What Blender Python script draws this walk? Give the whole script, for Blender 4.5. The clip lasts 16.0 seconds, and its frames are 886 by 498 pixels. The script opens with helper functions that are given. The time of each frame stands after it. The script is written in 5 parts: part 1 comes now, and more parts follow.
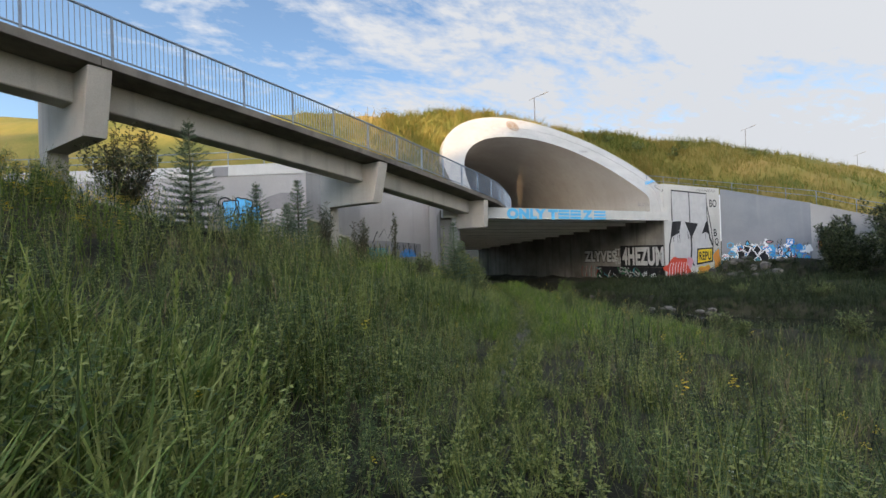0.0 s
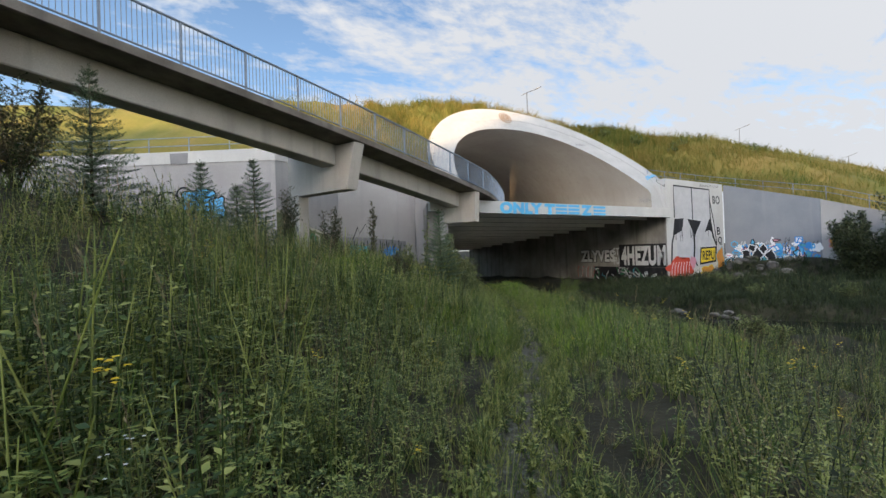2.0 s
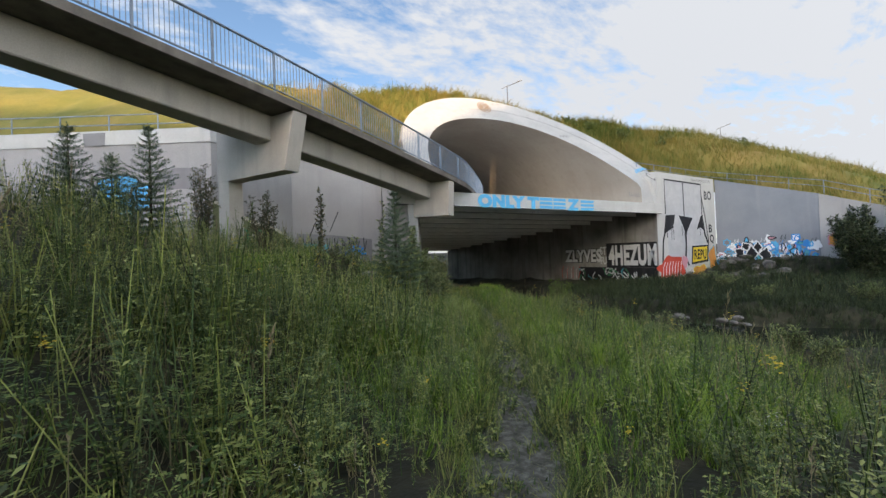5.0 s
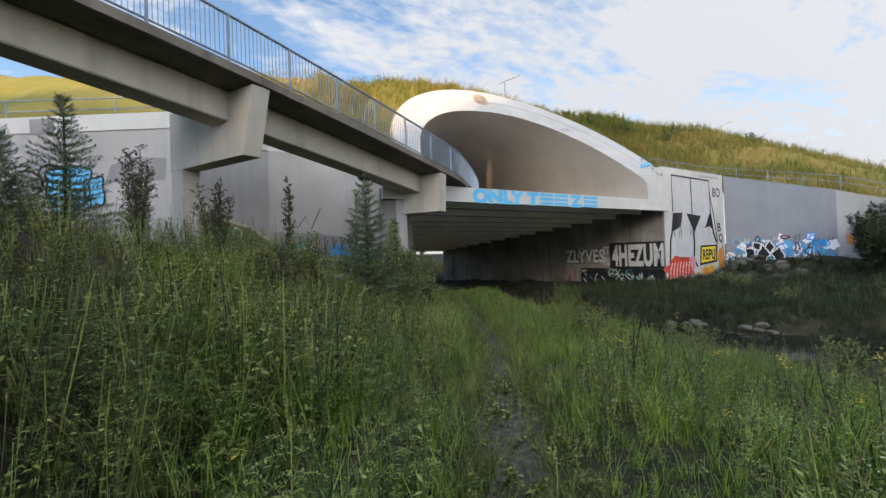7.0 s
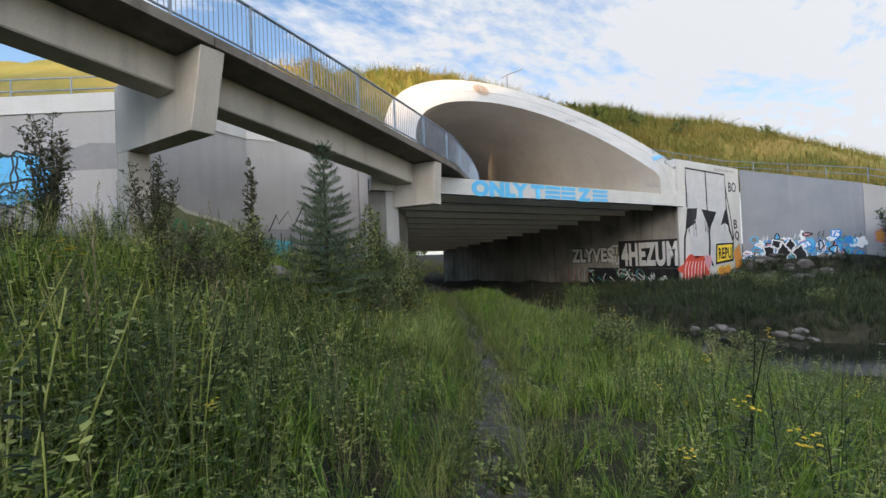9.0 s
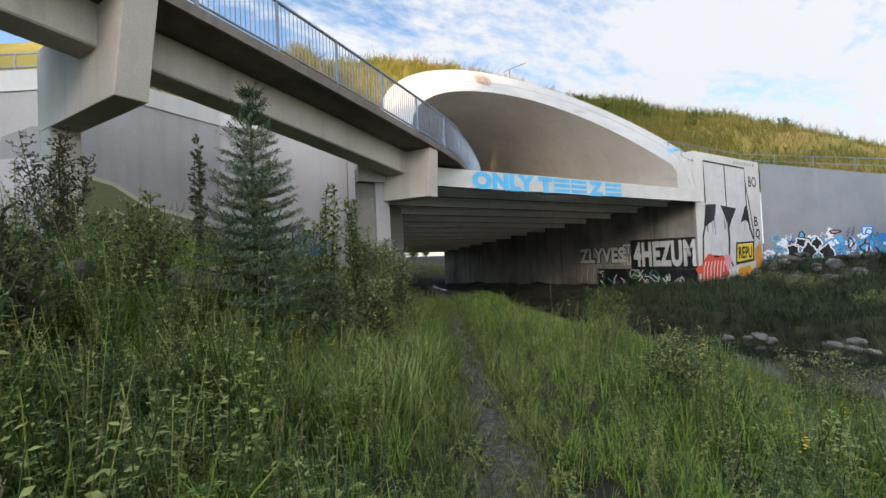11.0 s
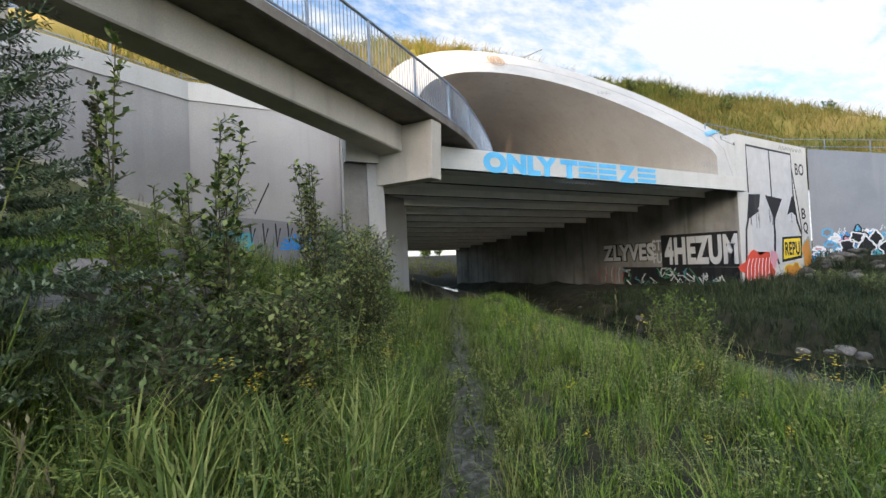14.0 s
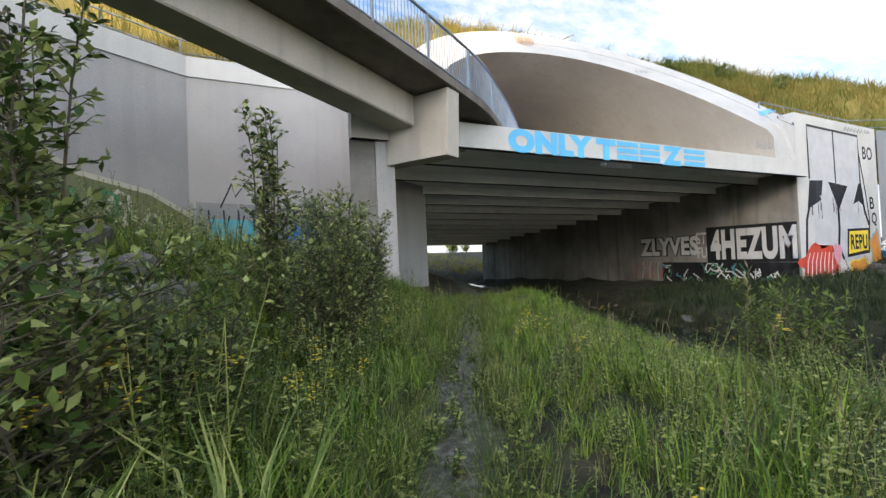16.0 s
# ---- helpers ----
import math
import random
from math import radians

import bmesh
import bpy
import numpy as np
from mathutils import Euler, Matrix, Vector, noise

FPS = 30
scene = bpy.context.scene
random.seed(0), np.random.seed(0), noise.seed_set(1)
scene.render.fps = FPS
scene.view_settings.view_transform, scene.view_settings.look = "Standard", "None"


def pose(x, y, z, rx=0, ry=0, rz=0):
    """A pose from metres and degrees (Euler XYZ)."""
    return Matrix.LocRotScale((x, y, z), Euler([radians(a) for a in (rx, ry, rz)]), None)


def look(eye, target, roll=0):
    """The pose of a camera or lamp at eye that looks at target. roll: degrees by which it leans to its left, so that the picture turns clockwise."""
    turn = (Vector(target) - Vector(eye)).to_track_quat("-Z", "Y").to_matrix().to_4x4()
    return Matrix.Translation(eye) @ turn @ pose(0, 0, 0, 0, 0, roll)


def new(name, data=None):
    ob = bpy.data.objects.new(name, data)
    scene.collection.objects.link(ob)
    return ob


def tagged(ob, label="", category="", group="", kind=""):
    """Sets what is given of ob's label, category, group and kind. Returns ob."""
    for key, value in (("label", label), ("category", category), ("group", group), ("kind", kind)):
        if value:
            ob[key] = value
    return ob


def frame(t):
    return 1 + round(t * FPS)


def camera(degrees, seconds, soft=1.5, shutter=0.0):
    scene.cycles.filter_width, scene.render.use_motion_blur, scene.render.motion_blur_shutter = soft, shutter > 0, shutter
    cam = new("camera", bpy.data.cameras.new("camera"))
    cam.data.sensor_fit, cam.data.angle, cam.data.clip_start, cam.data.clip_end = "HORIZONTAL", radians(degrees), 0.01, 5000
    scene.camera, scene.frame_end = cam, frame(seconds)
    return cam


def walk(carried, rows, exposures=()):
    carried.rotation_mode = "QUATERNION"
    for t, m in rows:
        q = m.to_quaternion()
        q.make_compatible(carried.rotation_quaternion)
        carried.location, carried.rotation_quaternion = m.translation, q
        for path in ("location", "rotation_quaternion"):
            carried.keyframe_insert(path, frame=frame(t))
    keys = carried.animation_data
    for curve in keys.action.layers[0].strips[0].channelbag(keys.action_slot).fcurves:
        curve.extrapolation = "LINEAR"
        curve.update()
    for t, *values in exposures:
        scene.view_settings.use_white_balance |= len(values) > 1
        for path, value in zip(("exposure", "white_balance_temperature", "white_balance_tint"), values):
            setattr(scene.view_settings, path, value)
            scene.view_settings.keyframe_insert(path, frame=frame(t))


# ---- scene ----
cam = camera(88.0, 16.0)
PATH = [
    (0, (-0.965, 0.543, 2.618), (-0.006, 2.298, 2.629), -1.9),
    (0.5, (-0.533, 1.227, 2.526), (0.441, 2.974, 2.54), -1.9),
    (1, (-0.083, 1.982, 2.383), (0.897, 3.726, 2.4), -1.9),
    (1.5, (0.37, 2.643, 2.289), (1.359, 4.381, 2.31), -2.0),
    (2, (0.807, 3.255, 2.235), (1.801, 4.99, 2.257), -1.9),
    (2.5, (1.175, 3.802, 2.184), (2.188, 5.526, 2.209), -2.0),
    (3, (1.61, 4.396, 2.152), (2.637, 6.112, 2.177), -2.1),
    (3.5, (2.05, 4.893, 2.081), (3.095, 6.598, 2.107), -2.1),
    (4, (2.546, 5.388, 2.033), (3.609, 7.082, 2.059), -2.1),
    (6.5, (4.524, 7.749, 1.978), (5.588, 9.442, 2.011), -2.2),
    (7, (4.98, 8.252, 1.951), (6.052, 9.94, 1.984), -2.2),
    (7.5, (5.333, 8.72, 1.938), (6.403, 10.41, 1.972), -2.2),
    (8, (5.743, 9.189, 1.854), (6.808, 10.881, 1.892), -2.3),
    (8.5, (6.134, 9.661, 1.839), (7.198, 11.354, 1.878), -2.3),
    (9, (6.58, 10.106, 1.789), (7.642, 11.801, 1.827), -2.3),
    (9.5, (6.991, 10.519, 1.755), (8.052, 12.214, 1.797), -2.3),
    (12, (8.797, 13.157, 1.659), (9.838, 14.864, 1.707), -2.6),
    (12.5, (9.112, 13.571, 1.624), (10.146, 15.283, 1.674), -2.6),
    (13, (9.476, 13.977, 1.574), (10.498, 15.695, 1.624), -2.7),
    (13.5, (9.771, 14.334, 1.573), (10.786, 16.057, 1.62), -2.6),
    (14, (10.107, 14.732, 1.541), (11.106, 16.464, 1.588), -2.6),
    (14.5, (10.421, 15.122, 1.497), (11.413, 16.858, 1.542), -2.6),
    (15, (10.756, 15.533, 1.415), (11.717, 17.286, 1.46), -2.6),
    (15.5, (11.059, 15.912, 1.359), (12.007, 17.672, 1.402), -2.5),
    (16, (11.366, 16.305, 1.289), (12.257, 18.096, 1.329), -2.4),
]
walk(cam, [(t, look(eye, target, roll)) for t, eye, target, roll in PATH],
     [(0, 0.0), (4, 0.05), (7, 0.10), (9.5, 0.18), (12.5, 0.36), (14.5, 0.48), (16, 0.58)])

# ---- light ----
SUN_AZ, SUN_EL = radians(221.0), radians(7.0)   # direction to the sun, counted from +x
world = bpy.data.worlds.new("world")
scene.world = world
world.use_nodes = True
wn, wl = world.node_tree.nodes, world.node_tree.links
wn.clear()
w_out = wn.new("ShaderNodeOutputWorld")
w_bg = wn.new("ShaderNodeBackground")
w_bg.inputs["Strength"].default_value = 0.19
sky = wn.new("ShaderNodeTexSky")
sky.sky_type = "NISHITA"
sky.sun_disc = False
sky.sun_elevation = radians(20.0)
sky.sun_rotation = radians(90.0) - SUN_AZ
sky.air_density, sky.dust_density, sky.ozone_density = 1.0, 0.7, 2.2
# thin high cloud over the blue
w_tc = wn.new("ShaderNodeTexCoord")
w_sep = wn.new("ShaderNodeSeparateXYZ")
wl.new(w_tc.outputs["Generated"], w_sep.inputs[0])
w_add = wn.new("ShaderNodeMath"); w_add.operation = "ADD"; w_add.inputs[1].default_value = 0.22
wl.new(w_sep.outputs["Z"], w_add.inputs[0])
w_dx = wn.new("ShaderNodeMath"); w_dx.operation = "DIVIDE"
w_dy = wn.new("ShaderNodeMath"); w_dy.operation = "DIVIDE"
wl.new(w_sep.outputs["X"], w_dx.inputs[0]); wl.new(w_add.outputs[0], w_dx.inputs[1])
wl.new(w_sep.outputs["Y"], w_dy.inputs[0]); wl.new(w_add.outputs[0], w_dy.inputs[1])
w_cmb = wn.new("ShaderNodeCombineXYZ")
wl.new(w_dx.outputs[0], w_cmb.inputs[0]); wl.new(w_dy.outputs[0], w_cmb.inputs[1])
w_map = wn.new("ShaderNodeMapping")
w_map.inputs["Rotation"].default_value = (0, 0, radians(25))
w_map.inputs["Scale"].default_value = (1.0, 1.6, 1.0)
wl.new(w_cmb.outputs[0], w_map.inputs[0])
w_n1 = wn.new("ShaderNodeTexNoise"); w_n1.inputs["Scale"].default_value = 1.9
w_n1.inputs["Detail"].default_value = 9.0; w_n1.inputs["Roughness"].default_value = 0.62; w_n1.inputs["Distortion"].default_value = 0.6
w_n2 = wn.new("ShaderNodeTexNoise"); w_n2.inputs["Scale"].default_value = 13.0
w_n2.inputs["Detail"].default_value = 6.0; w_n2.inputs["Roughness"].default_value = 0.6
wl.new(w_map.outputs[0], w_n1.inputs["Vector"]); wl.new(w_map.outputs[0], w_n2.inputs["Vector"])
w_mix = wn.new("ShaderNodeMath"); w_mix.operation = "MULTIPLY_ADD"
wl.new(w_n2.outputs["Fac"], w_mix.inputs[0]); w_mix.inputs[1].default_value = 0.5
wl.new(w_n1.outputs["Fac"], w_mix.inputs[2])
w_side = wn.new("ShaderNodeMath"); w_side.operation = "MULTIPLY_ADD"   # more cloud toward the east
wl.new(w_sep.outputs["X"], w_side.inputs[0]); w_side.inputs[1].default_value = 0.34
wl.new(w_mix.outputs[0], w_side.inputs[2])
w_ramp = wn.new("ShaderNodeValToRGB")
w_ramp.color_ramp.elements[0].position, w_ramp.color_ramp.elements[1].position = 0.76, 1.36
wl.new(w_side.outputs[0], w_ramp.inputs[0])
w_col = wn.new("ShaderNodeMixRGB")
w_col.inputs[2].default_value = (3.75, 3.88, 4.12, 1)
wl.new(w_ramp.outputs[0], w_col.inputs[0])
wl.new(sky.outputs[0], w_col.inputs[1])
# the evening side of the sky is the brighter one
w_dot = wn.new("ShaderNodeVectorMath"); w_dot.operation = "DOT_PRODUCT"
w_dot.inputs[1].default_value = (0.5 * math.cos(SUN_AZ), 0.5 * math.sin(SUN_AZ), 0.0)
wl.new(w_tc.outputs["Generated"], w_dot.inputs[0])
w_half = wn.new("ShaderNodeMath"); w_half.operation = "ADD"; w_half.inputs[1].default_value = 0.5
wl.new(w_dot.outputs["Value"], w_half.inputs[0])
w_pow = wn.new("ShaderNodeMath"); w_pow.operation = "POWER"; w_pow.inputs[1].default_value = 1.6; w_pow.use_clamp = True
wl.new(w_half.outputs[0], w_pow.inputs[0])
w_gain = wn.new("ShaderNodeMixRGB"); w_gain.inputs[1].default_value = (1, 1, 1, 1); w_gain.inputs[2].default_value = (3.65, 3.38, 3.05, 1)
wl.new(w_pow.outputs[0], w_gain.inputs[0])
w_mul = wn.new("ShaderNodeMixRGB"); w_mul.blend_type = "MULTIPLY"; w_mul.inputs[0].default_value = 1.0
wl.new(w_col.outputs[0], w_mul.inputs[1]); wl.new(w_gain.outputs[0], w_mul.inputs[2])
wl.new(w_mul.outputs[0], w_bg.inputs[0])
wl.new(w_bg.outputs[0], w_out.inputs[0])

sun_data = bpy.data.lights.new("sun", "SUN")
sun_data.energy, sun_data.angle, sun_data.color = 7.5, radians(0.6), (1.0, 0.72, 0.44)
sun = new("sun", sun_data)
to_sun = Vector((math.cos(SUN_AZ) * math.cos(SUN_EL), math.sin(SUN_AZ) * math.cos(SUN_EL), math.sin(SUN_EL)))
sun.rotation_euler = to_sun.to_track_quat("Z", "Y").to_euler()
sun.location = (0, 0, 60)

# ---- materials ----
def material(name, colours, scale=1.0, rough=0.85, bump=0.2, fine=40.0, island=0.0, rand=0.0, metal=0.0, spec=0.3, stain=None, soft=0.0):
    """Noise between two or three colours at two scales, with fine relief. island: spread of value from leaf to leaf."""
    m = bpy.data.materials.new(name)
    m.use_nodes = True
    nt, ln = m.node_tree.nodes, m.node_tree.links
    b = nt["Principled BSDF"]
    b.inputs["Roughness"].default_value, b.inputs["Metallic"].default_value = rough, metal
    b.inputs["Specular IOR Level"].default_value = spec
    tc = nt.new("ShaderNodeTexCoord")
    geo = nt.new("ShaderNodeNewGeometry")
    n1 = nt.new("ShaderNodeTexNoise")
    n1.inputs["Scale"].default_value, n1.inputs["Detail"].default_value, n1.inputs["Roughness"].default_value = scale, 6.0, 0.6
    ln.new(geo.outputs["Position"], n1.inputs["Vector"])
    ramp = nt.new("ShaderNodeValToRGB")
    els = ramp.color_ramp.elements
    els[0].position, els[1].position = 0.32, 0.68
    els[0].color, els[1].color = (*colours[0], 1), (*colours[-1], 1)
    if len(colours) == 3:
        e = els.new(0.5)
        e.color = (*colours[1], 1)
    src = n1.outputs["Fac"]
    if island:
        mix = nt.new("ShaderNodeMath"); mix.operation = "MULTIPLY_ADD"
        off = nt.new("ShaderNodeMath"); off.operation = "SUBTRACT"; off.inputs[1].default_value = 0.5
        ln.new(geo.outputs["Random Per Island"], off.inputs[0])
        ln.new(off.outputs[0], mix.inputs[0]); mix.inputs[1].default_value = island
        ln.new(src, mix.inputs[2])
        src = mix.outputs[0]
    if rand:
        oi = nt.new("ShaderNodeObjectInfo")
        mix = nt.new("ShaderNodeMath"); mix.operation = "MULTIPLY_ADD"
        off = nt.new("ShaderNodeMath"); off.operation = "SUBTRACT"; off.inputs[1].default_value = 0.5
        ln.new(oi.outputs["Random"], off.inputs[0])
        ln.new(off.outputs[0], mix.inputs[0]); mix.inputs[1].default_value = rand
        ln.new(src, mix.inputs[2])
        src = mix.outputs[0]
    ln.new(src, ramp.inputs[0])
    col = ramp.outputs[0]
    n2 = nt.new("ShaderNodeTexNoise")
    n2.inputs["Scale"].default_value, n2.inputs["Detail"].default_value = fine, 5.0
    ln.new(geo.outputs["Position"], n2.inputs["Vector"])
    if not island:
        grain = nt.new("ShaderNodeMixRGB"); grain.blend_type = "OVERLAY"; grain.inputs[0].default_value = 0.2
        ln.new(col, grain.inputs[1]); ln.new(n2.outputs["Fac"], grain.inputs[2])
        col = grain.outputs[0]
    if stain:
        # vertical streaks and weather marks
        mp = nt.new("ShaderNodeMapping"); mp.inputs["Scale"].default_value = (1.6, 1.6, 0.12)
        ln.new(geo.outputs["Position"], mp.inputs[0])
        n3 = nt.new("ShaderNodeTexNoise"); n3.inputs["Scale"].default_value = 1.2; n3.inputs["Detail"].default_value = 8.0
        ln.new(mp.outputs[0], n3.inputs["Vector"])
        r3 = nt.new("ShaderNodeValToRGB"); r3.color_ramp.elements[0].position, r3.color_ramp.elements[1].position = 0.52, 0.78
        ln.new(n3.outputs["Fac"], r3.inputs[0])
        k = nt.new("ShaderNodeMath"); k.operation = "MULTIPLY"; k.inputs[1].default_value = stain[1]
        ln.new(r3.outputs[0], k.inputs[0])
        mx = nt.new("ShaderNodeMixRGB"); mx.inputs[2].default_value = (*stain[0], 1)
        ln.new(k.outputs[0], mx.inputs[0]); ln.new(col, mx.inputs[1])
        col = mx.outputs[0]
    ln.new(col, b.inputs["Base Color"])
    if bump:
        bp = nt.new("ShaderNodeBump"); bp.inputs["Strength"].default_value, bp.inputs["Distance"].default_value = bump, 0.02
        ln.new(n2.outputs["Fac"], bp.inputs["Height"])
        ln.new(bp.outputs[0], b.inputs["Normal"])
    if soft:
        # thin leaves let some light through
        tr = nt.new("ShaderNodeBsdfTranslucent")
        ln.new(col, tr.inputs[0])
        ms = nt.new("ShaderNodeMixShader"); ms.inputs[0].default_value = soft
        ln.new(b.outputs[0], ms.inputs[1]); ln.new(tr.outputs[0], ms.inputs[2])
        ln.new(ms.outputs[0], nt["Material Output"].inputs[0])
    return m


M_CONC = material("concrete_beam", [(0.40, 0.36, 0.31), (0.50, 0.45, 0.39)], 0.5, 0.85, 0.15, 30, stain=((0.22, 0.20, 0.18), 0.45))
# Slab tone lowered all over to put the underside's shade into the colour
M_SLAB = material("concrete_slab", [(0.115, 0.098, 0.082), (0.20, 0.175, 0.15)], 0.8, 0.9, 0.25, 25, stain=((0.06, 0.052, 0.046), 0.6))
M_WALL = material("painted_wall", [(0.285, 0.268, 0.257), (0.39, 0.37, 0.355)], 0.16, 0.75, 0.12, 20, stain=((0.24, 0.23, 0.23), 0.5))
M_WHITE = material("white_paint", [(0.44, 0.425, 0.40), (0.52, 0.505, 0.475)], 0.5, 0.7, 0.1, 25, stain=((0.38, 0.35, 0.31), 0.45))
M_RING = material("arch_paint", [(0.40, 0.385, 0.36), (0.48, 0.46, 0.43)], 0.4, 0.75, 0.08, 20, stain=((0.32, 0.29, 0.26), 0.45))
# Near-black tone that puts the girders' underside shade into the colour
M_SOFFIT = material("shade_toned_soffit", [(0.018, 0.016, 0.014), (0.045, 0.04, 0.035)], 0.8, 0.95, 0.2, 25)
# The edge beam's white, lightened to stand in for light lacking under the deck
M_GIRDER = material("lightened_girder_white", [(0.80, 0.78, 0.74), (0.87, 0.85, 0.81)], 0.5, 0.6, 0.06, 25, stain=((0.55, 0.50, 0.45), 0.3))
M_GREY = material("grey_overpaint", [(0.205, 0.212, 0.232), (0.255, 0.262, 0.282)], 0.3, 0.8, 0.1, 20, stain=((0.30, 0.30, 0.31), 0.4))
M_BARREL = material("arch_lining", [(0.36, 0.30, 0.24), (0.45, 0.39, 0.32)], 0.15, 0.85, 0.12, 12, stain=((0.30, 0.25, 0.2), 0.5))
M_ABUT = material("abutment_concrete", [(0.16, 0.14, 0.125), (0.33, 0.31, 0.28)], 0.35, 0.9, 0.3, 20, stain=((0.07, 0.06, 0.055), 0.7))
M_STEEL = material("galvanised_steel", [(0.17, 0.20, 0.24), (0.26, 0.295, 0.345)], 3.0, 0.5, 0.05, 60, metal=0.3)
M_DARKSTEEL = material("weathered_steel", [(0.12, 0.12, 0.13), (0.2, 0.2, 0.21)], 3.0, 0.5, 0.05, 60, metal=0.5)
M_SOIL = material("soil_and_litter", [(0.014, 0.014, 0.008), (0.030, 0.028, 0.014), (0.060, 0.050, 0.028)], 1.6, 0.95, 0.8, 18)
M_GRAVEL = material("trodden_gravel", [(0.040, 0.038, 0.026), (0.085, 0.08, 0.06), (0.18, 0.17, 0.14)], 14.0, 0.95, 0.9, 60)
M_HILL = material("hill_grass", [(0.11, 0.125, 0.024), (0.22, 0.18, 0.04), (0.32, 0.22, 0.065)], 0.12, 0.95, 1.0, 6)
M_WATER = material("creek_water", [(0.012, 0.014, 0.010), (0.02, 0.022, 0.016)], 1.0, 0.06, 0.12, 5, spec=0.5)
M_ROCK = material("field_stone", [(0.085, 0.078, 0.07), (0.19, 0.172, 0.155)], 2.5, 0.9, 0.6, 20, rand=0.5)
M_GRASS = material("meadow_grass", [(0.045, 0.075, 0.014), (0.105, 0.15, 0.026), (0.23, 0.235, 0.065)], 0.35, 0.55, 0, 10, island=1.0, soft=0.3)
M_DRY = material("dry_grass", [(0.17, 0.14, 0.075), (0.28, 0.23, 0.13)], 0.8, 0.8, 0, 10, island=0.6, soft=0.3)
M_WEED = material("weed_leaves", [(0.036, 0.062, 0.014), (0.11, 0.155, 0.033), (0.30, 0.32, 0.095)], 0.4, 0.4, 0, 10, island=1.0, soft=0.22)
M_FRESH = material("lush_grass", [(0.060, 0.115, 0.012), (0.135, 0.24, 0.026), (0.25, 0.34, 0.05)], 0.5, 0.45, 0, 10, island=1.0, soft=0.35)
# Dark green of the bank plants, deepened so the colour carries their shade
M_REED = material("shade_deepened_bank_grass", [(0.012, 0.022, 0.007), (0.026, 0.042, 0.012), (0.065, 0.078, 0.028)], 0.4, 0.6, 0, 10, island=0.9, soft=0.2)
M_SAGE = material("grey_green_leaves", [(0.060, 0.090, 0.032), (0.14, 0.18, 0.065)], 0.5, 0.6, 0, 10, island=0.9, soft=0.22)
M_HILLTUFT = material("hill_tufts", [(0.13, 0.155, 0.03), (0.24, 0.22, 0.052), (0.34, 0.25, 0.075)], 0.12, 0.9, 0, 10, island=0.5, soft=0.35)
M_SPRUCE = material("spruce_needles", [(0.035, 0.060, 0.030), (0.090, 0.130, 0.072), (0.18, 0.22, 0.13)], 2.0, 0.6, 0, 10, island=0.6, soft=0.1)
M_LEAF = material("broad_leaves", [(0.040, 0.070, 0.014), (0.11, 0.155, 0.034), (0.28, 0.31, 0.10)], 1.0, 0.38, 0, 10, island=1.0, soft=0.25)
M_LEAFY = material("yellow_green_leaves", [(0.08, 0.13, 0.02), (0.17, 0.23, 0.035)], 1.0, 0.5, 0, 10, island=0.6, soft=0.35)
M_TANSY = material("tansy_leaves", [(0.055, 0.095, 0.023), (0.14, 0.195, 0.042), (0.29, 0.32, 0.085)], 0.8, 0.45, 0, 10, island=0.9, soft=0.25)
M_TALL = material("tall_pale_grass", [(0.10, 0.15, 0.030), (0.19, 0.25, 0.055), (0.30, 0.32, 0.10)], 0.5, 0.5, 0, 10, island=0.8, soft=0.35)
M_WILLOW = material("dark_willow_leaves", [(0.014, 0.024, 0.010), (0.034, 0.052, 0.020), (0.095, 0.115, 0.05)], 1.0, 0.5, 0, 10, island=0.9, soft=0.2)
M_DARKLEAF = material("dark_reddish_leaves", [(0.035, 0.055, 0.022), (0.07, 0.085, 0.04), (0.13, 0.11, 0.06)], 1.0, 0.5, 0, 10, island=0.8, soft=0.25)
M_BARK = material("bark", [(0.055, 0.048, 0.03), (0.10, 0.085, 0.055)], 6.0, 0.95, 0.6, 40)
M_YELLOW = material("yellow_petals", [(0.62, 0.42, 0.02), (0.80, 0.60, 0.04)], 3.0, 0.6, 0, 10, island=0.4, soft=0.2)
M_PALE = material("white_petals", [(0.55, 0.55, 0.50), (0.75, 0.75, 0.70)], 3.0, 0.6, 0, 10, island=0.4, soft=0.2)


def paint(name, rgb):
    return material(name, [tuple(v * 0.85 for v in rgb), rgb], 1.5, 0.55, 0.05, 30, stain=(tuple(v * 0.7 + 0.08 for v in rgb), 0.3))


P_BLUE = paint("sky_blue_spray", (0.10, 0.42, 0.70))
P_BLUE2 = paint("strong_blue_spray", (0.03, 0.24, 0.62))
P_BLACK = paint("black_spray", (0.012, 0.012, 0.014))
P_SILVER = paint("silver_spray", (0.62, 0.61, 0.60))
P_HEAD = paint("grey_white_wash", (0.46, 0.45, 0.45))
P_RED = paint("red_spray", (0.55, 0.06, 0.03))
P_YEL = paint("yellow_spray", (0.70, 0.50, 0.03))
P_ORANGE = paint("orange_spray", (0.60, 0.25, 0.04))
P_WHITE = paint("white_spray", (0.78, 0.78, 0.78))
P_GREEN = paint("green_spray", (0.05, 0.22, 0.10))
P_OLIVE = paint("olive_spray", (0.16, 0.17, 0.08))
P_CREAM = paint("cream_spray", (0.50, 0.46, 0.36))
P_TEAL = paint("teal_spray", (0.08, 0.34, 0.40))
P_PINK = paint("pink_spray", (0.55, 0.25, 0.30))
P_GREYLINE = paint("grey_line_spray", (0.22, 0.21, 0.21))
P_TAN = paint("tan_emblem_paint", (0.36, 0.25, 0.17))


